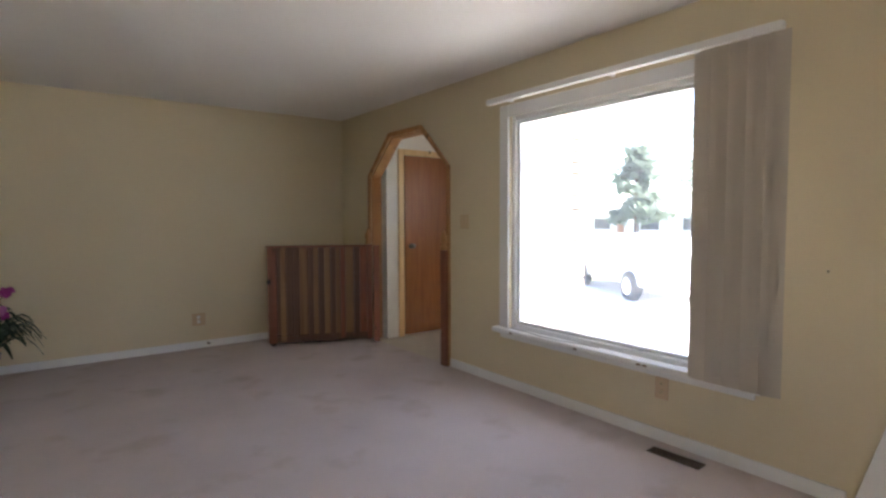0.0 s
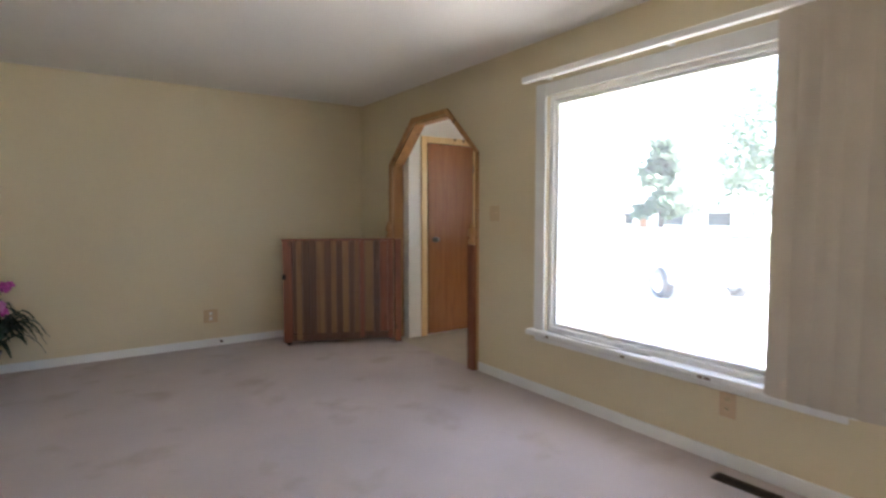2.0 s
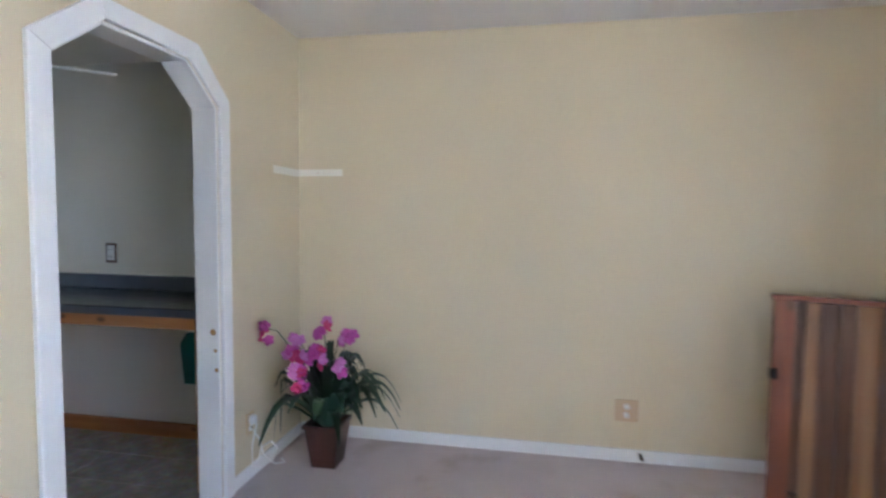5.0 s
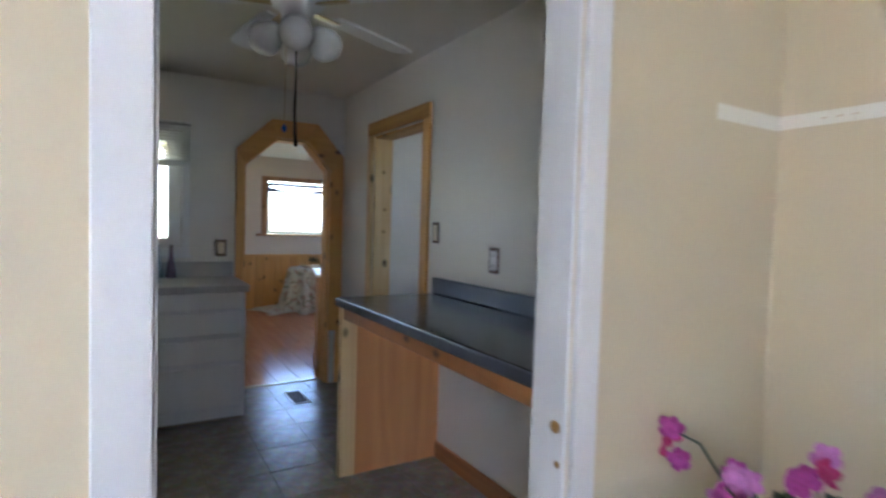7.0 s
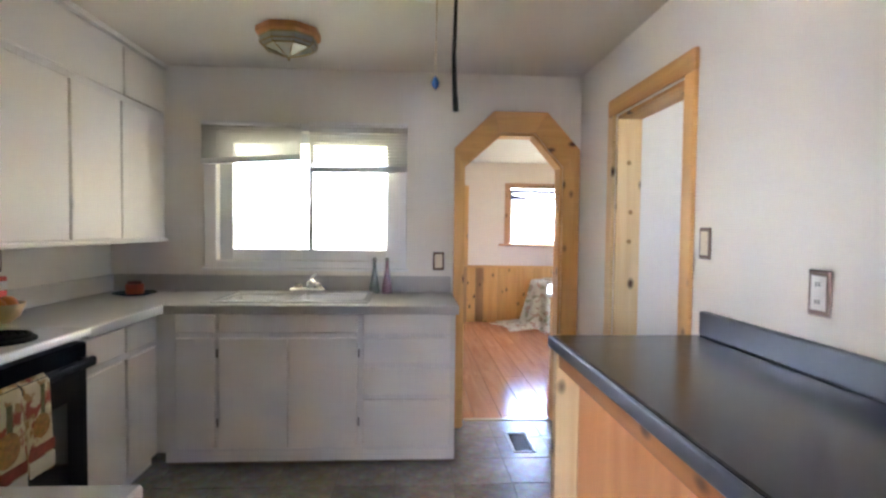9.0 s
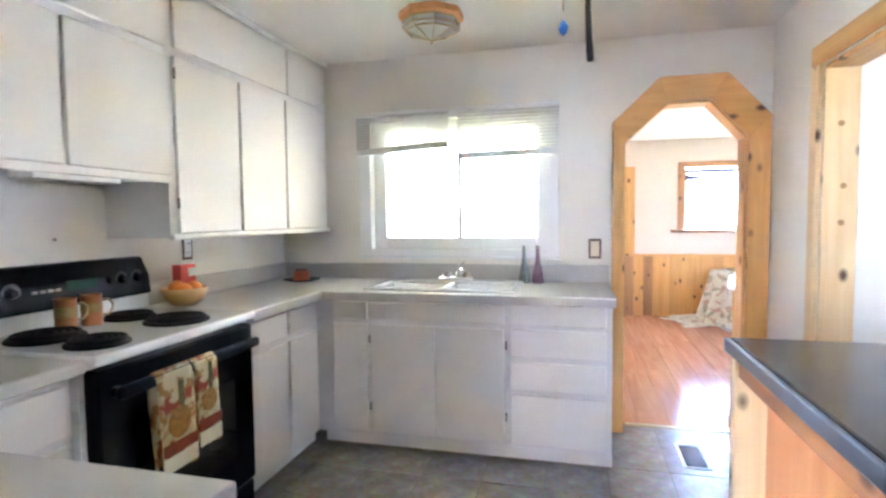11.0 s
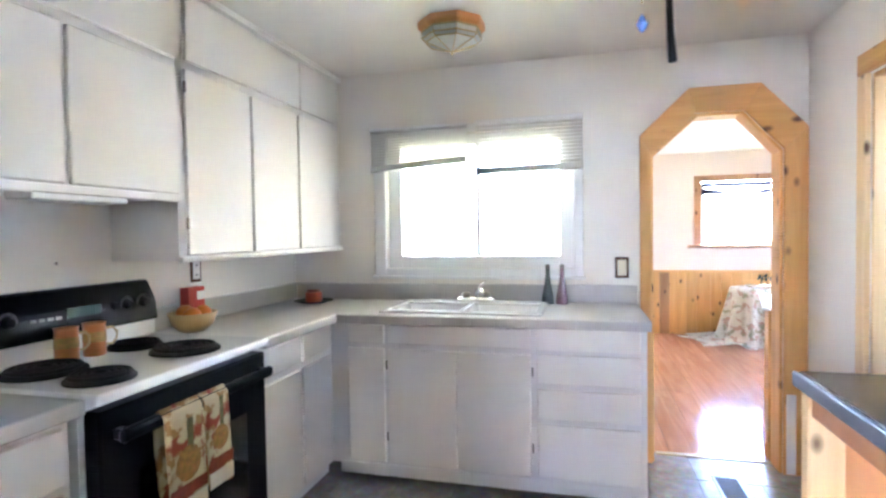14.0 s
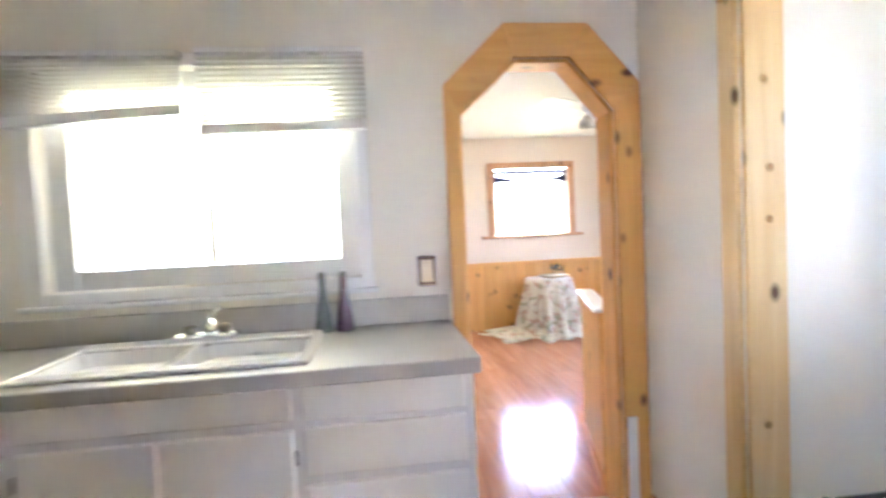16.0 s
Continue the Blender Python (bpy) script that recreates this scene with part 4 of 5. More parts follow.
for bx, by, r in ((-1.345, -3.0, 0.098), (-1.32, -2.76, 0.08), (-1.72, -3.03, 0.08), (-1.70, -2.79, 0.10)):
    bur = part("burner", lathe([(r * 1.18, 0.0), (r * 1.18, 0.008), (r * 1.08, 0.014), (0.0, 0.012)], (bx, by, 0.9185), 28), BLACK_MATT, stove, "black drip pan with coil")
    b = bmesh.new()
    for t in range(4):
        rr = r * (0.28 + 0.23 * t)
        pts = [(bx + rr * math.cos(a * math.pi / 10), by + rr * math.sin(a * math.pi / 10), 0.935) for a in range(21)]
        tube(pts, 0.0075, b, 6)
    part("coil", b, BLACK_MATT, bur)

# desk counter
REDPINE = wood("red_brown_pine", (0.52, 0.23, 0.08), (0.38, 0.15, 0.05), axis=0)
desk = thing("desk_counter", (-0.92, -0.55, 0), label="dark laminate desk counter with pine supports", category="desk")
part("top", box(-1.715, -0.128, -0.835, -0.243, 0.902, 0.941, 0.008, segments=2), DARKTOP, desk)
part("nosing", box(-1.718, -0.128, -0.848, -0.836, 0.898, 0.94, 0.005, segments=2), BLUE_EDGE, desk, "blue-gray laminate edge")
part("backsplash", box(-1.715, -0.128, -0.275, -0.244, 0.942, 1.03, 0.006, segments=2), BLUE_EDGE, desk, "blue-gray laminate backsplash")
part("end_panel", box(-1.69, -1.655, -0.745, -0.244, 0.008, 0.90, 0.002), PLY, desk, "orange plywood panel")
part("front_post", box(-1.695, -1.65, -0.832, -0.746, 0.008, 0.90, 0.003), PALE, desk, "pale pine post")
part("apron", box(-1.649, -0.165, -0.825, -0.80, 0.835, 0.90, 0.003), REDPINE, desk)
part("end_panel", box(-0.165, -0.128, -0.832, -0.244, 0.008, 0.90, 0.002), ARCHWOOD, desk)
structure("baseboard_desk", box(-1.654, -0.166, -0.262, -0.243, 0.008, 0.10, 0.003), REDPINE, "orange pine baseboard under the desk", "baseboard")
structure("baseboard_kitchen", box(-3.26, -2.74, -0.254, -0.241, 0.008, 0.09, 0.003), PINE_X, "pine baseboard", "baseboard")

# ceiling fan
fan = thing("ceiling_fan", (-1.0, -1.264, KC), 43, True, label="white ceiling fan with glass light shades", category="ceiling fan")
part("canopy", lathe([(0.07, 0), (0.068, -0.03), (0.03, -0.06), (0.014, -0.065), (0.014, -0.13)], (0, 0, 0), 24), WHITE_PLASTIC, fan, smooth=True)
part("motor", lathe([(0.02, -0.125), (0.09, -0.135), (0.115, -0.17), (0.115, -0.22), (0.09, -0.255), (0.055, -0.27), (0.05, -0.33), (0.02, -0.345), (0, -0.345)], (0, 0, 0), 28), WHITE_PLASTIC, fan, smooth=True)
for i in range(5):
    a = 2 * math.pi * i / 5
    m = Matrix.Rotation(a, 4, "Z") @ Matrix.Translation((0, 0, -0.245)) @ Matrix.Rotation(radians(10), 4, "X")
    b = slab([[(0.16, -0.05), (0.22, -0.062), (0.55, -0.068), (0.60, -0.05), (0.61, 0.0), (0.60, 0.05), (0.55, 0.068), (0.22, 0.062), (0.16, 0.05)]], "z", -0.004, 0.004)
    bmesh.ops.transform(b, matrix=m, verts=b.verts)
    blade = part("blade", b, WHITE_PLASTIC, fan)
    b = box(0.08, 0.2, -0.018, 0.018, -0.012, -0.0045, 0.003)
    bmesh.ops.transform(b, matrix=m, verts=b.verts)
    part("blade_iron", b, BRASS, blade)
GLOBE = mat("frosted_glass", (0.78, 0.76, 0.70), 0.2, var=0.1, scale=40, bump=0.1, trans=0.35)
for i in range(4):
    a = 2 * math.pi * (i + 0.35) / 4
    m = Matrix.Rotation(a, 4, "Z") @ Matrix.Translation((0.06, 0, -0.33)) @ Matrix.Rotation(radians(-42), 4, "Y")
    b = lathe([(0.022, 0.0), (0.036, -0.016), (0.054, -0.045), (0.059, -0.075), (0.048, -0.102), (0.024, -0.116), (0.008, -0.12), (0, -0.12)], (0, 0, 0), 20)
    bmesh.ops.transform(b, matrix=m, verts=b.verts)
    part("shade", b, GLOBE, fan, "frosted glass globe shade", True)
part("pull_cord", tube([(0, 0, -0.345), (0.002, 0.001, -0.5), (-0.003, 0.002, -0.62), (0, 0.003, -0.70), (0.004, 0.003, -0.745)], 0.0032, taper=2.1), BLACK_MATT, fan, "black braided pull cord")
part("pull_chain", tube([(-0.01, -0.045, -0.335), (-0.01, -0.05, -0.66)], 0.0015, steps=5), BRASS, fan)
crystal = mat("blue_crystal", (0.05, 0.18, 0.6), 0.08, var=0.3, bump=0)
part("crystal", lathe([(0, 0.016), (0.004, 0.011), (0.0095, 0.0), (0.006, -0.01), (0, -0.015)], (-0.01, -0.05, -0.69), 8), crystal, fan, "blue cut-glass pendant")

# ceiling lamp
lamp = thing("ceiling_lamp", (-2.62, -2.0, KC), 22, True, label="ceiling lamp with wooden base and clear glass shade", category="lamp")
part("base", lathe([(0.165, 0), (0.165, -0.03), (0.15, -0.042), (0.0, -0.042)], (0, 0, 0), 8), PLY, lamp, "reddish wooden octagonal base")
LGLASS = mat("beveled_glass", (0.86, 0.84, 0.74), 0.1, var=0.15, scale=25, bump=0.2, trans=0.25)
part("shade", lathe([(0.142, -0.043), (0.142, -0.075), (0.125, -0.09), (0.0, -0.135)], (0, 0, 0), 8), LGLASS, lamp, "clear beveled glass")
for h, r in ((-0.046, 0.146), (-0.076, 0.146), (-0.092, 0.128)):
    part("brass_band", lathe([(r, 0.004), (r + 0.004, 0.0), (r, -0.004), (r - 0.004, 0), (r, 0.004)], (0, 0, h), 8), BRASS, lamp)
for i in range(8):
    a = 2 * math.pi * i / 8
    part("brass_rib", tube([(0.146 * math.cos(a), 0.146 * math.sin(a), -0.046), (0.146 * math.cos(a), 0.146 * math.sin(a), -0.076), (0.128 * math.cos(a), 0.128 * math.sin(a), -0.092), (0, 0, -0.138)], 0.003, steps=5), BRASS, lamp)
part("finial", lathe([(0, -0.155), (0.006, -0.15), (0.009, -0.143), (0.004, -0.136)], (0, 0, 0), 10), BRASS, lamp)

# kitchen plates
COPPER = mat("dark_copper_plate", (0.13, 0.06, 0.035), 0.45, 0.3, var=0.3)
wall_plate("light_switch", (-1.74, -0.2405, 1.285), "-y", 0.075, 0.12, COPPER, IVORY_PALE, "dark copper framed ivory switch on white wall", "switch", 1)
wall_plate("wall_outlet", (-1.165, -0.2405, 1.165), "-y", 0.08, 0.125, COPPER, WHITE_PLASTIC, "dark copper framed white outlet above the desk", "outlet", 2)
wall_plate("light_switch", (-3.2845, -1.177, 1.115), "+x", 0.075, 0.12, COPPER, IVORY_PALE, "dark copper framed ivory switch beside the sink", "switch", 1)
wall_plate("wall_outlet", (-2.33, -3.2595, 1.165), "+y", 0.075, 0.12, COPPER, WHITE_PLASTIC, "dark copper framed outlet above the worktop", "outlet", 2)


for x, z in ((-1.60, 1.24), (-1.27, 1.25)):
    tagged(part("nail", lathe([(0, 0.012), (0.006, 0.012), (0.006, 0.009), (0.002, 0.008), (0.002, 0)], (x, -3.26, z), 8, axis="y"), STEEL), label="small nail in the wall above the stove", category="nail", group="nails above the stove")


# ---- things on the worktops ----
def mug(at, rz):
    ob = thing("copper_mug", at, rz, True, label="copper mug with printed label, standing on the stove", category="mug", group="mugs on the stove")
    part("cup", lathe([(0.0, 0.001), (0.034, 0.001), (0.036, 0.005), (0.034, 0.11), (0.037, 0.115), (0.033, 0.114), (0.031, 0.01), (0.0, 0.008)], (0, 0, 0), 24), mat("copper", (0.60, 0.24, 0.11), 0.28, 1.0, var=0.15), ob, smooth=True)
    part("label_band", lathe([(0.0358, 0.05), (0.0362, 0.052), (0.0356, 0.083), (0.0352, 0.085)], (0, 0, 0), 24), mat("gold_print", (0.55, 0.33, 0.10), 0.5, var=0.4, scale=60), ob)
    part("handle", tube([(0.034, 0, 0.09), (0.058, 0, 0.092), (0.072, 0, 0.075), (0.07, 0, 0.05), (0.055, 0, 0.033), (0.034, 0, 0.035)], 0.0045), BRASS, ob, smooth=True)
    return ob


mug((-1.47, -3.06, 0.919), 165)
mug((-1.575, -3.06, 0.919), 155)
bowl = thing("fruit_bowl", (-2.09, -3.08, 0.91), 0, True, label="light wooden bowl holding orange fruit", category="bowl")
part("bowl", lathe([(0.0, 0.001), (0.05, 0.001), (0.085, 0.03), (0.105, 0.085), (0.099, 0.085), (0.078, 0.034), (0.045, 0.012), (0, 0.012)], (0, 0, 0), 28), mat("turned_wood", (0.62, 0.40, 0.19), 0.4, var=0.2, stretch=(1, 1, 9)), bowl, smooth=True)
ORANGE = mat("orange_peel", (0.75, 0.22, 0.03), 0.5, fine=200, bump=0.3)
for x, y, z in ((-0.04, 0.02, 0.075), (0.04, 0.03, 0.075), (0.0, -0.04, 0.08)):
    tagged(part("orange", lathe([(0, -0.038), (0.018, -0.034), (0.034, -0.017), (0.039, 0), (0.034, 0.018), (0.018, 0.033), (0.004, 0.036), (0, 0.034)], (-2.09 + x, -3.08 + y, 0.91 + z), 16), ORANGE, smooth=True), label="orange fruit in the wooden bowl", category="fruit", group="fruit in the bowl")
redbox = thing("red_box", (-2.23, -3.2, 0.91), label="red and white cardboard box beside the bowl", category="box")
part("carton", box(-2.29, -2.18, -3.225, -3.175, 0.911, 1.09, 0.002), mat("red_card", (0.62, 0.05, 0.03), 0.5, bump=0), redbox)
part("white_band", box(-2.291, -2.235, -3.226, -3.174, 1.03, 1.07), WHITE_PLASTIC, redbox)
hang = thing("hanging_tag", (-2.14, -3.25, 1.1), label="red and white paper tag on the wall", category="tag")
part("card", box(-2.36, -2.27, -3.2585, -3.252, 1.06, 1.10, 0.0005), WHITE_PLASTIC, hang)
plate = thing("dark_plate", (-3.05, -3.0, 0.91), 0, True, label="dark blue plate on the corner worktop", category="plate")
part("dish", lathe([(0, 0.002), (0.07, 0.002), (0.12, 0.016), (0.118, 0.019), (0.07, 0.006), (0, 0.006)], (0, 0, 0), 28), mat("dark_blue_glaze", (0.02, 0.03, 0.07), 0.2, bump=0), plate, smooth=True)
candle = thing("orange_candle", (-3.05, -3.0, 0.917), 0, True, label="orange candle in a squat glass on the plate", category="candle")
part("wax", lathe([(0, 0.001), (0.045, 0.001), (0.05, 0.01), (0.05, 0.06), (0.046, 0.062), (0, 0.058)], (0, 0, 0), 24), mat("orange_wax", (0.66, 0.14, 0.05), 0.4, var=0.3, scale=30), candle, smooth=True)
part("lid", lathe([(0, 0.063), (0.04, 0.063), (0.038, 0.078), (0, 0.08)], (0, 0, 0), 24), mat("multicolor_lid", (0.35, 0.12, 0.08), 0.4, var=0.5, scale=40), candle)


def bottle(at, tint, label):
    ob = thing("oil_bottle", at, 0, True, label=label, category="bottle", group="bottles by the window")
    g = mat("bottle_content", tint, 0.12, var=0.35, scale=40, bump=0, coat=0.5)
    part("glass", lathe([(0, 0.001), (0.034, 0.001), (0.036, 0.008), (0.03, 0.06), (0.018, 0.12), (0.012, 0.16), (0.011, 0.2), (0.014, 0.205), (0, 0.206)], (0, 0, 0), 20), g, ob, smooth=True)
    part("stopper", lathe([(0.012, 0.206), (0.013, 0.222), (0.009, 0.228), (0, 0.229)], (0, 0, 0), 14), STEEL, ob)
    return ob


bottle((-3.20, -1.59, 0.911), (0.20, 0.23, 0.22), "tall bottle of gray-green oil by the window")
bottle((-3.20, -1.51, 0.911), (0.28, 0.15, 0.19), "tall bottle of dull red oil by the window")

TOWEL = cloth_material("printed_towel", (0.55, 0.43, 0.24), (0.26, 0.05, 0.02), (0.30, 0.16, 0.05), 13)


def towel(x0, x1, low_front, label):
    b = bmesh.new()
    path = [(-2.60, 0.50), (-2.618, 0.70), (-2.618, 0.80), (-2.60, 0.822), (-2.581, 0.80), (-2.577, 0.70), (-2.573, 0.60), (-2.57, 0.50), (-2.57, low_front)]
    n = 8
    rows = []
    for y, z in path:
        rows.append([b.verts.new((x0 + (x1 - x0) * i / n, y + (0.004 * math.sin(i * 1.7) if z < 0.7 else 0) , z + (0.012 * i / n if z <= low_front + 0.01 else 0))) for i in range(n + 1)])
    for p, q in zip(rows, rows[1:]):
        for i in range(n):
            b.faces.new((p[i], p[i + 1], q[i + 1], q[i]))
    ob = thing("dish_towel", ((x0 + x1) / 2, -2.59, low_front), label=label, category="towel", group="towels on the oven door")
    m = part("cloth", b, TOWEL, ob, smooth=True)
    fold = m.modifiers.new("thick", "SOLIDIFY")
    fold.thickness, fold.offset = 0.003, 0.0
    w = x1 - x0
    part("hem", box(x0 + 0.001, x1 - 0.001, -2.5665, -2.564, low_front + 0.008, low_front + 0.06, 0.001), mat("cream_hem", (0.72, 0.64, 0.48), 0.9), ob, "cream hem")
    part("border", box(x0 + 0.001, x1 - 0.001, -2.5665, -2.564, low_front + 0.066, low_front + 0.105, 0.001), mat("rust_border", (0.30, 0.06, 0.025), 0.9, var=0.4, scale=40), ob, "rust printed border")
    part("print", lathe([(0, 0), (w * 0.3, 0), (w * 0.34, 0.001), (w * 0.3, 0.0025), (0, 0.0025)], (x0 + w * 0.5, -2.5675, low_front + 0.165), 14, axis="y"), mat("basket_print", (0.42, 0.20, 0.05), 0.9, var=0.5, scale=60), ob, "printed basket motif")
    part("print", box(x0 + w * 0.35, x0 + w * 0.5, -2.5695, -2.567, low_front + 0.2, low_front + 0.3, 0.001), mat("bottle_print", (0.16, 0.13, 0.04), 0.9, var=0.4, scale=50), ob, "printed bottle motif")
    return ob


towel(-1.52, -1.36, 0.475, "printed tan and red towel hanging on the oven handle")
towel(-1.65, -1.53, 0.50, "printed tan and red towel hanging on the oven handle")
tealm = mat("teal_plastic", (0.01, 0.16, 0.14), 0.4, bump=0)
dust = thing("dustpan_set", (-0.3, -0.6, 0), label="teal plastic broom and dustpan under the desk", category="dustpan")
part("pan", slab([[(-0.36, 0.50), (-0.24, 0.50), (-0.22, 0.72), (-0.26, 0.78), (-0.34, 0.78), (-0.38, 0.72)]], "y", -0.66, -0.62, bevel=0.006), tealm, dust)
part("stick", tube([(-0.3, -0.60, 0.008), (-0.3, -0.61, 0.5)], 0.014), ARCHWOOD, dust)

# ---- back room ----
win3 = thing("window_3", (BX, 0.5, 1.1), label="window with brown wood casing and dark valance", category="window", kind="structure")
REDWOOD = wood("reddish_casing", (0.62, 0.32, 0.16), (0.50, 0.23, 0.11))
for a in ((BX + 0.001, BX + 0.025, -0.03, 0.05, 1.13, 1.99), (BX + 0.001, BX + 0.025, 0.96, 1.04, 1.13, 1.99), (BX + 0.001, BX + 0.025, 0.051, 0.959, 1.91, 1.99)):
    part("casing", box(*a, 0.003), REDWOOD, win3)
part("window_sill", box(BX + 0.001, BX + 0.07, -0.11, 1.12, 1.095, 1.128, 0.005), REDWOOD, win3)
for a in ((BX - 0.09, BX - 0.05, 0.055, 0.10, 1.13, 1.905), (BX - 0.09, BX - 0.05, 0.91, 0.955, 1.13, 1.905), (BX - 0.09, BX - 0.05, 0.10, 0.91, 1.86, 1.905), (BX - 0.09, BX - 0.05, 0.10, 0.91, 1.13, 1.17)):
    part("window_frame", box(*a, 0.003), WHITE, win3)
part("pane", box(BX - 0.072, BX - 0.068, 0.10, 0.91, 1.17, 1.86), GLASS, win3).visible_shadow = False
SHADE = mat("dark_blue_shade", (0.04, 0.045, 0.10), 0.7)
part("valance", box(BX - 0.03, BX - 0.01, 0.06, 0.95, 1.845, 1.90, 0.004), SHADE, win3, "dark blue rolled shade")
arc = [(0.06 + 0.89 * i / 12, 1.80 - 0.03 * math.cos(math.pi * (i / 6 - 1))) for i in range(13)]
part("swag", slab([[(0.06, 1.755), (0.95, 1.755), *[(y, z) for y, z in arc[::-1]]]], "x", BX - 0.03, BX - 0.015), SHADE, win3, "dark blue sagging cloth")
win5 = thing("window_5", (-1.45, 0.84, 1.0), label="white framed stairhead window", category="window", kind="structure")
for a in ((-1.95, -1.90, 0.81, 0.87, 1.45, 1.8), (-1.0, -0.95, 0.81, 0.87, 1.45, 1.8), (-1.90, -1.0, 0.81, 0.87, 1.45, 1.5), (-1.90, -1.0, 0.81, 0.87, 1.75, 1.8)):
    part("window_frame", box(*a, 0.003), WHITE, win5)
part("pane", box(-1.90, -1.0, 0.838, 0.842, 1.5, 1.75), GLASS, win5).visible_shadow = False
storm = thing("door_2", (4.86, -1.75, 0), label="white entry door with a glazed upper half", category="door", kind="structure")
for a in ((4.83, 4.87, -2.195, -2.10, 0, 2.025), (4.83, 4.87, -1.40, -1.305, 0, 2.025), (4.83, 4.87, -2.10, -1.40, 0, 1.2), (4.83, 4.87, -2.10, -1.40, 1.93, 2.025)):
    part("rail", box(*a, 0.003), WHITE, storm)
part("pane", box(4.848, 4.852, -2.10, -1.40, 1.2, 1.93), GLASS, storm).visible_shadow = False
# made-up window, hidden from the walk, that lights the back room
win4 = thing("added_window_4", (-5.5, 1.86, 0.8), label="white framed window added out of view to light the back room", category="window", kind="structure")
for a in ((-6.1, -6.04, 0.8, 1.9), (-5.16, -5.1, 0.8, 1.9), (-6.04, -5.16, 0.8, 0.86), (-6.04, -5.16, 1.84, 1.9), (-5.63, -5.57, 0.86, 1.84)):
    part("window_frame", box(a[0], a[1], 1.83, 1.89, a[2], a[3], 0.003), WHITE, win4)
for a in ((-6.04, -5.63), (-5.57, -5.16)):
    part("pane", box(a[0], a[1], 1.858, 1.862, 0.86, 1.84), GLASS, win4).visible_shadow = False
# unseen window, added behind the camera to brighten the living room
win6 = thing("added_window_6", (1.05, SOUTH - 0.06, 0.8), label="white framed window added out of view to light the living room", category="window", kind="structure")
for a in ((0.3, 0.36, 0.8, 2.1), (1.34, 1.4, 0.8, 2.1), (0.36, 1.34, 0.8, 0.86), (0.36, 1.34, 2.04, 2.1), (0.82, 0.88, 0.86, 2.04)):
    part("window_frame", box(a[0], a[1], SOUTH - 0.1, SOUTH - 0.04, a[2], a[3], 0.003), WHITE, win6)
for a in ((0.36, 0.82), (0.88, 1.34)):
    part("pane", box(a[0], a[1], SOUTH - 0.072, SOUTH - 0.068, 0.86, 2.04), GLASS, win6).visible_shadow = False
half = thing("half_door", (-3.44, -0.36, 0.0), 165, True, label="knotty pine lower half door with a ledge, standing open", category="door")
part("panel", box(0.0, 0.66, -0.02, 0.02, 0.012, 0.86, 0.004), PINE, half)
part("ledge", box(-0.005, 0.68, -0.05, 0.05, 0.861, 0.885, 0.006), WHITE, half, "white painted ledge")
part("kick_board", box(0.0, 0.66, 0.021, 0.035, 0.02, 0.10, 0.003), PLY, half)
pier = structure("trim_pine_panel", box(BX + 0.001, BX + 0.03, -0.87, -0.55, 0.816, 1.95, 0.004), PINE, "tall pine board on the back room wall", "panel")
structure("trim_wainscot_cap", box(BX + 0.019, BX + 0.045, -1.28, 1.8, 0.785, 0.815, 0.004), PINE_H, "pine cap rail of the wainscot", "trim")
wains = structure("wainscot", box(BX + 0.0005, BX + 0.004, -1.28, 1.8, 0.0, 0.785), PINE, "knotty pine board wainscot", "wainscot")
yy, i = -1.278, 0
rw = random.Random(7)
while yy < 1.75:
    w = rw.choice((0.12, 0.16, 0.2, 0.24))
    w = min(w, 1.795 - yy)
    bo = box(BX + 0.005, BX + 0.017 + 0.002 * (i % 2), yy, yy + w - 0.005, 0.004, 0.784, 0.003)
    ob = part("board", bo, ARCHWOOD if i in (3, 5) else PINE)
    ob.parent = wains
    yy += w
    i += 1
fan2 = thing("ceiling_fan", (-5.0, 0.33, BC), 10, True, label="white ceiling fan of the back room", category="ceiling fan")
part("motor", lathe([(0.06, 0), (0.06, -0.03), (0.02, -0.05), (0.02, -0.1), (0.1, -0.11), (0.11, -0.17), (0.06, -0.2), (0.05, -0.24), (0, -0.24)], (0, 0, 0), 20), WHITE_PLASTIC, fan2, smooth=True)
for i in range(5):
    b = slab([[(0.14, -0.05), (0.5, -0.06), (0.55, 0), (0.5, 0.06), (0.14, 0.05)]], "z", -0.15, -0.143)
    bmesh.ops.transform(b, matrix=Matrix.Rotation(2 * math.pi * i / 5, 4, "Z"), verts=b.verts)
    part("blade", b, WHITE_PLASTIC, fan2)
for i in range(3):
    a = 2.1 * i
    part("shade", lathe([(0.02, -0.21), (0.05, -0.25), (0.06, -0.3), (0.055, -0.3), (0.045, -0.25)], (0.08 * math.cos(a), 0.08 * math.sin(a), 0), 14), GLOBE, fan2, smooth=True)

# draped side table
FLORAL = cloth_material("floral_cloth", (0.72, 0.66, 0.52), (0.36, 0.34, 0.22), (0.50, 0.33, 0.24), 11)
table = thing("side_table", (-6.9, 0.53, 0), 0, True, label="small round table standing by the wainscot", category="table")
part("tabletop", lathe([(0, 0.62), (0.24, 0.62), (0.25, 0.63), (0.24, 0.645), (0, 0.645)], (0, 0, 0), 28), PALE, table)
part("pedestal", lathe([(0.14, 0.002), (0.14, 0.02), (0.03, 0.05), (0.03, 0.62)], (0, 0, 0), 14), PALE, table)
b = bmesh.new()
rc = random.Random(3)
rings = []
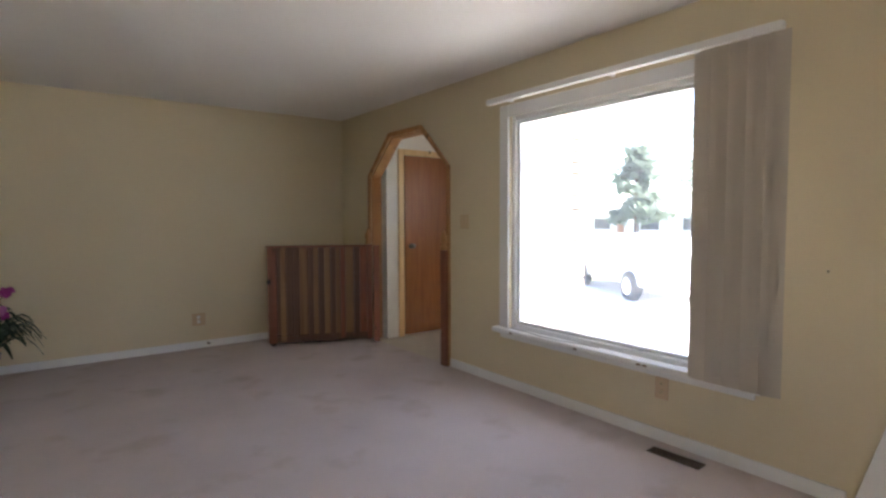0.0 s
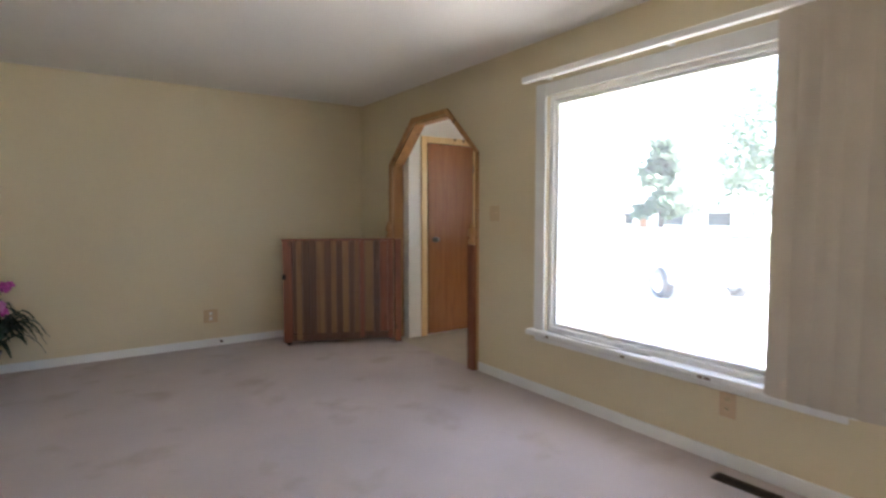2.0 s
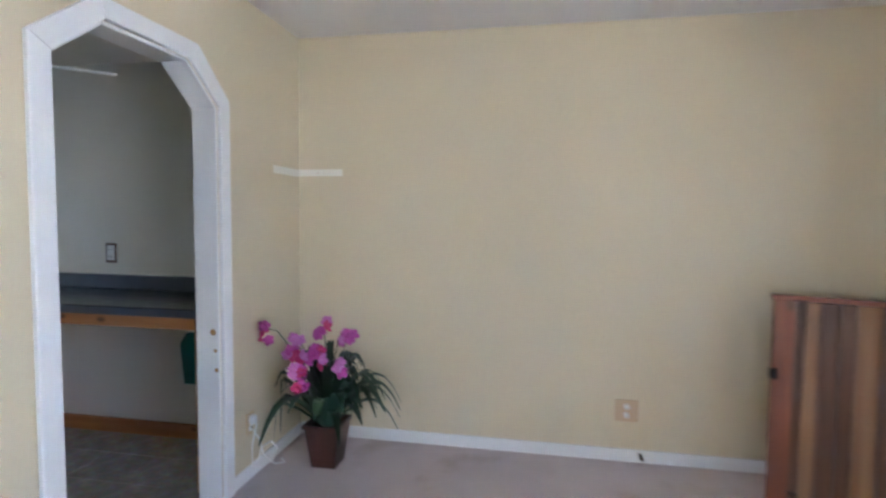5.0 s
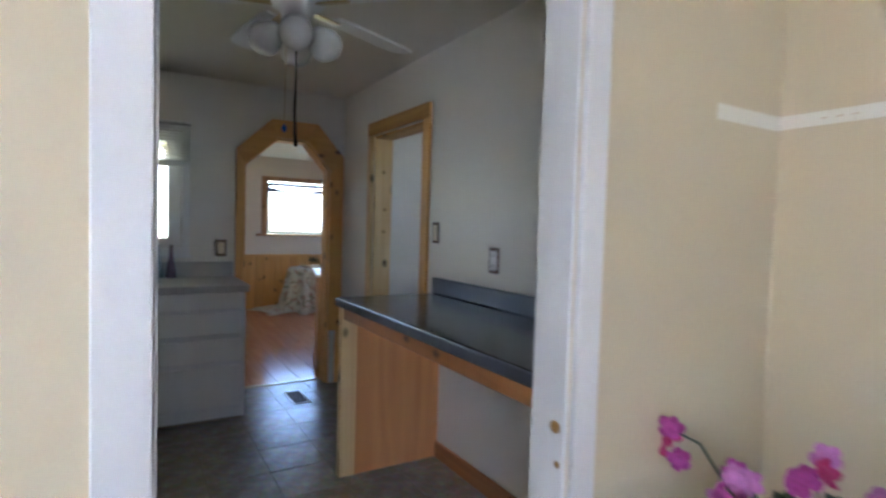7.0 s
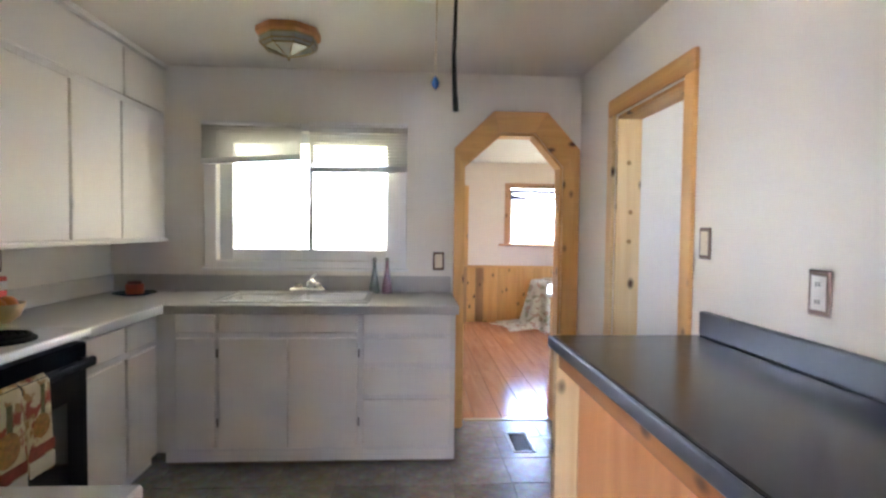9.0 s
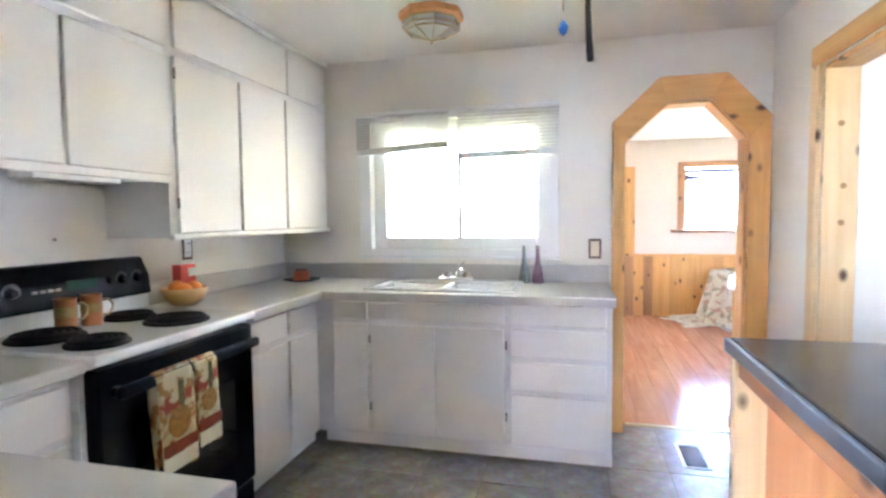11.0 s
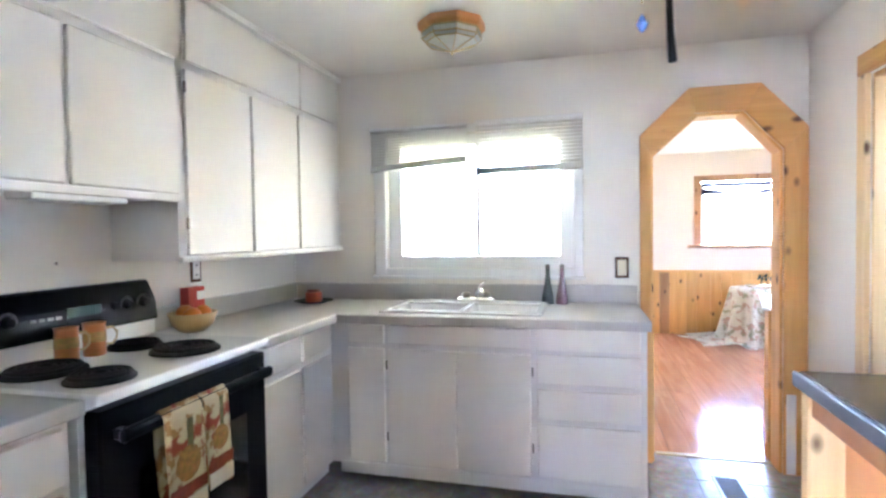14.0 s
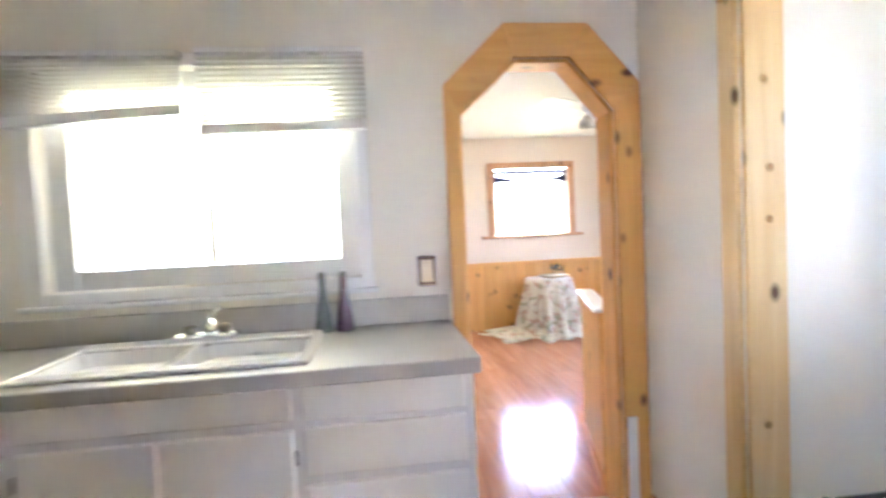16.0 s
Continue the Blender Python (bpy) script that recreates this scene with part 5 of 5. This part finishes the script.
for r, h in ((0.05, 0.652), (0.2, 0.652), (0.255, 0.645), (0.27, 0.58), (0.30, 0.38), (0.34, 0.15), (0.37, 0.02), (0.46, 0.012)):
    ring = []
    for i in range(72):
        a = 2 * math.pi * i / 72
        fold = max(0, (0.645 - h)) * 0.11 * math.sin(a * 11 + 0.8 * math.sin(a * 3))
        far = (0.3 * max(0, math.cos(a - 4.5)) ** 2 + 0.1 * max(0, math.cos(a - 1.6)) ** 2 if h < 0.015 else 0)
        rr = r + fold + far
        p = Vector((rr * math.cos(a), rr * math.sin(a), h + (0.02 * (1 + math.sin(a * 7)) if h < 0.03 else 0)))
        p.x = max(p.x, -0.40)
        ring.append(b.verts.new(p + Vector((-6.9, 0.53, 0))))
    rings.append(ring)
for p, q in zip(rings, rings[1:]):
    for i in range(72):
        b.faces.new((p[i], p[(i + 1) % 72], q[(i + 1) % 72], q[i]))
b.faces.new(rings[0])
tagged(part("tablecloth", b, FLORAL, smooth=True), label="floral cloth draped to the floor over the table", category="tablecloth")
tray = thing("green_basket", (-6.9, 0.6, 0.653), 0, True, label="shallow tray with a green ornament on the table", category="tray")
part("tray", lathe([(0, 0.001), (0.15, 0.001), (0.17, 0.02), (0.165, 0.022), (0.145, 0.006), (0, 0.006)], (0, 0, 0), 24), BRASS, tray)
b = bmesh.new()
for i in range(26):
    c = Vector((0.02 + rc.uniform(-0.05, 0.05), 0.03 + rc.uniform(-0.06, 0.06), rc.uniform(0.03, 0.12)))
    d = Vector((rc.uniform(-1, 1), rc.uniform(-1, 1), rc.uniform(0, 1))).normalized() * 0.04
    s = d.orthogonal() * 0.35
    b.faces.new([b.verts.new(c), b.verts.new(c + d * 0.5 + s), b.verts.new(c + d), b.verts.new(c + d * 0.5 - s)])
part("sprig", b, LEAF, tray)

# ---- outside ----
ground_m = mat("dry_lawn", (0.15, 0.16, 0.075), 0.95, var=0.3, scale=0.5, fine=25, bump=0.5, depth=0.02)
structure("ground", slab([[(-900, -900), (900, -900), (900, 900), (-900, 900)]], "z", -0.9, -0.45), ground_m, "lawn reaching into the distance", "ground")
structure("road", slab([[(14, -200), (22, -200), (22, 200), (14, 200)]], "z", -0.449, -0.43), mat("street_concrete", (0.42, 0.41, 0.39), 0.9, var=0.2, fine=60), "pale sunlit concrete street", "road")
structure("pavement", slab([[(4.95, 3.5), (14, 3.5), (14, -13.5), (3.9, -13.5), (3.9, -2.75), (4.95, -2.75)]], "z", -0.449, -0.42), mat("concrete", (0.72, 0.70, 0.66), 0.9, var=0.15, fine=40), "pale concrete driveway and walk", "pavement")
entry = thing("entry_wall", (4.4, -2.5, 0), label="white porch wall with stone veneer column", category="wall", kind="structure")
SIDING = mat("porch_siding", (0.72, 0.69, 0.63), 0.7, var=0.05)
part("siding", box(3.80, 4.74, -2.62, -2.502, -0.45, 2.6), SIDING, entry)
part("post", box(4.56, 4.66, -2.68, -2.625, -0.45, 2.2, 0.005), mat("tan_post", (0.56, 0.45, 0.33), 0.7), entry)
rs = random.Random(9)
STONE = mat("field_stone", (0.34, 0.27, 0.20), 0.9, var=0.3, scale=7, bump=0.5, depth=0.01, rand=0.3)
part("column_core", box(4.76, 4.94, -2.57, -2.42, -0.45, 2.6), mat("mortar", (0.4, 0.37, 0.33), 0.95), entry)
z = -0.44
while z < 2.55:
    h = rs.uniform(0.1, 0.22)
    y = -2.61
    while y < -2.39:
        w = rs.uniform(0.12, 0.24)
        part("stone", box(4.73, 4.97, y, min(y + w, -2.39) - 0.015, z, z + h - 0.015, 0.012), STONE, entry)
        y += w
    z += h
# slab added to keep direct sun out of the hall
part("porch_sun_block", box(4.93, 6.1, -2.3, -0.9, 2.25, 2.35), WHITE, entry)
# unseen slab, added to cut the sky light reaching the kitchen window
part("kitchen_sky_block", box(-6.2, -3.41, -4.4, -1.41, 2.12, 2.22), WHITE, entry)
# unseen overhang, its depth chosen to keep sun off the picture window
part("soffit_sun_block", box(3.80, 4.35, -9.0, -2.65, 2.62, 2.72), WHITE, entry)


def car(at, rz, paint, label):
    ob = thing("parked_car", at, rz, True, label=label, category="car")
    prof = [(-2.2, 0.35), (-2.2, 0.75), (-1.9, 0.9), (-1.3, 0.95), (-0.8, 1.4), (0.6, 1.42), (1.2, 0.98), (2.0, 0.88), (2.2, 0.7), (2.2, 0.35)]
    body = part("body", slab([prof], "y", -0.85, 0.85, bevel=0.03), mat("car_paint", paint, 0.25, coat=0.6, bump=0), ob)
    part("side_glass", slab([[(-1.1, 0.98), (-0.72, 1.33), (0.52, 1.35), (1.0, 0.98)]], "y", -0.86, 0.86), mat("car_glass", (0.22, 0.24, 0.26), 0.08, bump=0), body)
    for x in (-1.35, 1.35):
        for y in (-0.82, 0.82):
            w = part("wheel", lathe([(0.0, -0.11), (0.30, -0.11), (0.33, -0.07), (0.33, 0.07), (0.30, 0.11), (0, 0.11)], (x, y, 0.33), 22, axis="y"), mat("tyre", (0.05, 0.05, 0.05), 0.9, bump=0), ob)
            part("rim", lathe([(0, -0.12), (0.19, -0.12), (0.2, -0.105), (0.2, 0.105), (0.19, 0.12), (0, 0.12)], (x, y, 0.33), 18, axis="y"), CHROME, w)
    return ob


car((12.3, 1.6, -0.45), 60, (0.82, 0.82, 0.82), "white car parked by the street")
car((15.0, 6.5, -0.43), 88, (0.07, 0.09, 0.14), "dark blue car parked along the street")


def house(at, w, d, label):
    ob = thing("house", at, 0, True, label=label, category="house")
    wall = part("wall", box(0, d, -w / 2, w / 2, 0, 2.7), SIDING, ob)
    part("roof", slab([[(-0.6, 2.7), (d + 0.6, 2.7), (d / 2 + 0.2, 4.5), (d / 2 - 0.2, 4.5)]], "y", -w / 2 - 0.5, w / 2 + 0.5), mat("gray_shingle", (0.3, 0.28, 0.27), 0.9), ob)
    for y in (-w * 0.33, -w * 0.05, w * 0.3):
        p = part("window", box(-0.04, 0.0, y - 0.8, y + 0.8, 0.95, 2.1), mat("dark_pane", (0.04, 0.05, 0.06), 0.1, bump=0), ob)
        for s in (-1.05, 0.82):
            part("shutter", box(-0.05, -0.002, y + s, y + s + 0.24, 0.9, 2.15), BLACK_MATT, p)
    part("door", box(-0.04, 0, w * 0.13, w * 0.13 + 0.95, 0.1, 2.15), DOORWOOD, ob)
    return ob


house((52, 27.0, -0.75), 17, 9, "single-storey house with shutters across the street")
house((54, 3.0, -0.75), 16, 9, "single-storey house with shutters across the street")


FOLIAGE = mat("foliage", (0.12, 0.16, 0.11), 0.7, var=0.35)
translucent(FOLIAGE, (0.22, 0.30, 0.18), 0.5)


def tree(at, h, r, seed, label, conifer=False):
    rt = random.Random(seed)
    ob = thing("tree", at, 0, True, label=label, category="tree")
    bark = mat("bark", (0.10, 0.07, 0.05), 0.95, var=0.3)
    trunk = part("trunk", tube([(0, 0, 0), (0.05, 0.02, h * 0.35), (0.0, 0.06, h * 0.7), (0, 0, h * 0.95)], 0.2, taper=0.2), bark, ob)
    for i in range(9):
        a, z = rt.uniform(0, 6.28), h * rt.uniform(0.3, 0.8)
        part("limb", tube([(0, 0, z), (r * 0.35 * math.cos(a), r * 0.35 * math.sin(a), z + h * 0.05), (r * 0.75 * math.cos(a), r * 0.75 * math.sin(a), z + h * (0.03 if conifer else 0.14))], 0.06, steps=6, taper=0.3), bark, ob)
    b = bmesh.new()
    vs, fs = [], []
    for c in range(34):
        a, z = rt.uniform(0, 6.28), rt.uniform(0.25, 1.0)
        reach = r * ((1.05 - z) * 1.2 if conifer else math.sin(math.pi * min(1, z * 0.9)) ** 0.6) * rt.uniform(0.3, 1.0)
        cc = Vector((reach * math.cos(a), reach * math.sin(a), h * z))
        for k in range(60):
            p = cc + Vector((rt.gauss(0, 1), rt.gauss(0, 1), rt.gauss(0, 0.5 if conifer else 0.8))) * r * 0.13
            d = Vector((rt.uniform(-1, 1), rt.uniform(-1, 1), rt.uniform(-0.6, 0.8))).normalized() * 0.5
            s = d.orthogonal().normalized() * 0.2
            n = len(vs)
            vs += [p, p + d * 0.5 + s, p + d, p + d * 0.5 - s]
            fs.append((n, n + 1, n + 2, n + 3))
    b.free()
    me = bpy.data.meshes.new("crown")
    me.from_pydata(vs, [], fs)
    me.materials.append(FOLIAGE)
    crown = new("crown", me)
    crown.parent = ob
    return ob


tree((32.3, 14.8, -0.45), 6.6, 2.0, 1, "pine tree in the yard across the street", True)
tree((43.0, 12.6, -0.45), 12.0, 5.6, 2, "broad leafy tree across the street")
tree((62.0, 24.0, -0.45), 8.5, 5.0, 5, "leafy tree behind the house")

# ---- floor pieces ----
fk = structure("floor_kitchen", box(-3.405, 0.0, -3.26, -0.24, -0.1, 0.003), GROUT, "slate-look vinyl tile floor", "floor")
tile_mesh = {}
T = 0.305
nx, ny = 11, 10
for i in range(nx):
    for j in range(ny):
        x0, y0 = -3.40 + i * T, -3.258 + j * T
        w, d = min(T, -0.001 - x0) - 0.004, min(T, -0.245 - y0) - 0.004
        if w < 0.02 or d < 0.02:
            continue
        key = (round(w, 3), round(d, 3))
        if key not in tile_mesh:
            b = box(0, w, 0, d, 0.0031, 0.0065, 0.0015)
            me = bpy.data.meshes.new("tile")
            b.to_mesh(me)
            b.free()
            me.materials.append(SLATE)
            tile_mesh[key] = me
        o = new("tile", tile_mesh[key])
        o.location = (x0, y0, 0)
        o.parent = fk
fb = structure("floor_back", box(BX, -3.405, -1.28, 1.8, -0.1, 0.0), GROUT, "reddish glossy laminate plank floor", "floor")
structure("threshold", box(-3.43, -3.39, -0.984, -0.376, 0.0, 0.013, 0.003), BRASS, "metal threshold strip", "threshold")
pm = {}
rp = random.Random(5)
for j in range(16):
    y0 = -1.28 + j * 0.19
    x = BX - rp.uniform(0, 1.0)
    while x < -3.44:
        a, e = max(x, BX + 0.001), min(x + 1.2, -3.432)
        w = round(e - a - 0.002, 3)
        if w > 0.03:
            if w not in pm:
                b = box(0, w, 0, 0.188, 0.0005, 0.006, 0.0008)
                me = bpy.data.meshes.new("plank")
                b.to_mesh(me)
                b.free()
                me.materials.append(PLANK)
                pm[w] = me
            o = new("plank", pm[w])
            o.location = (a, y0, 0)
            o.parent = fb
        x += 1.2
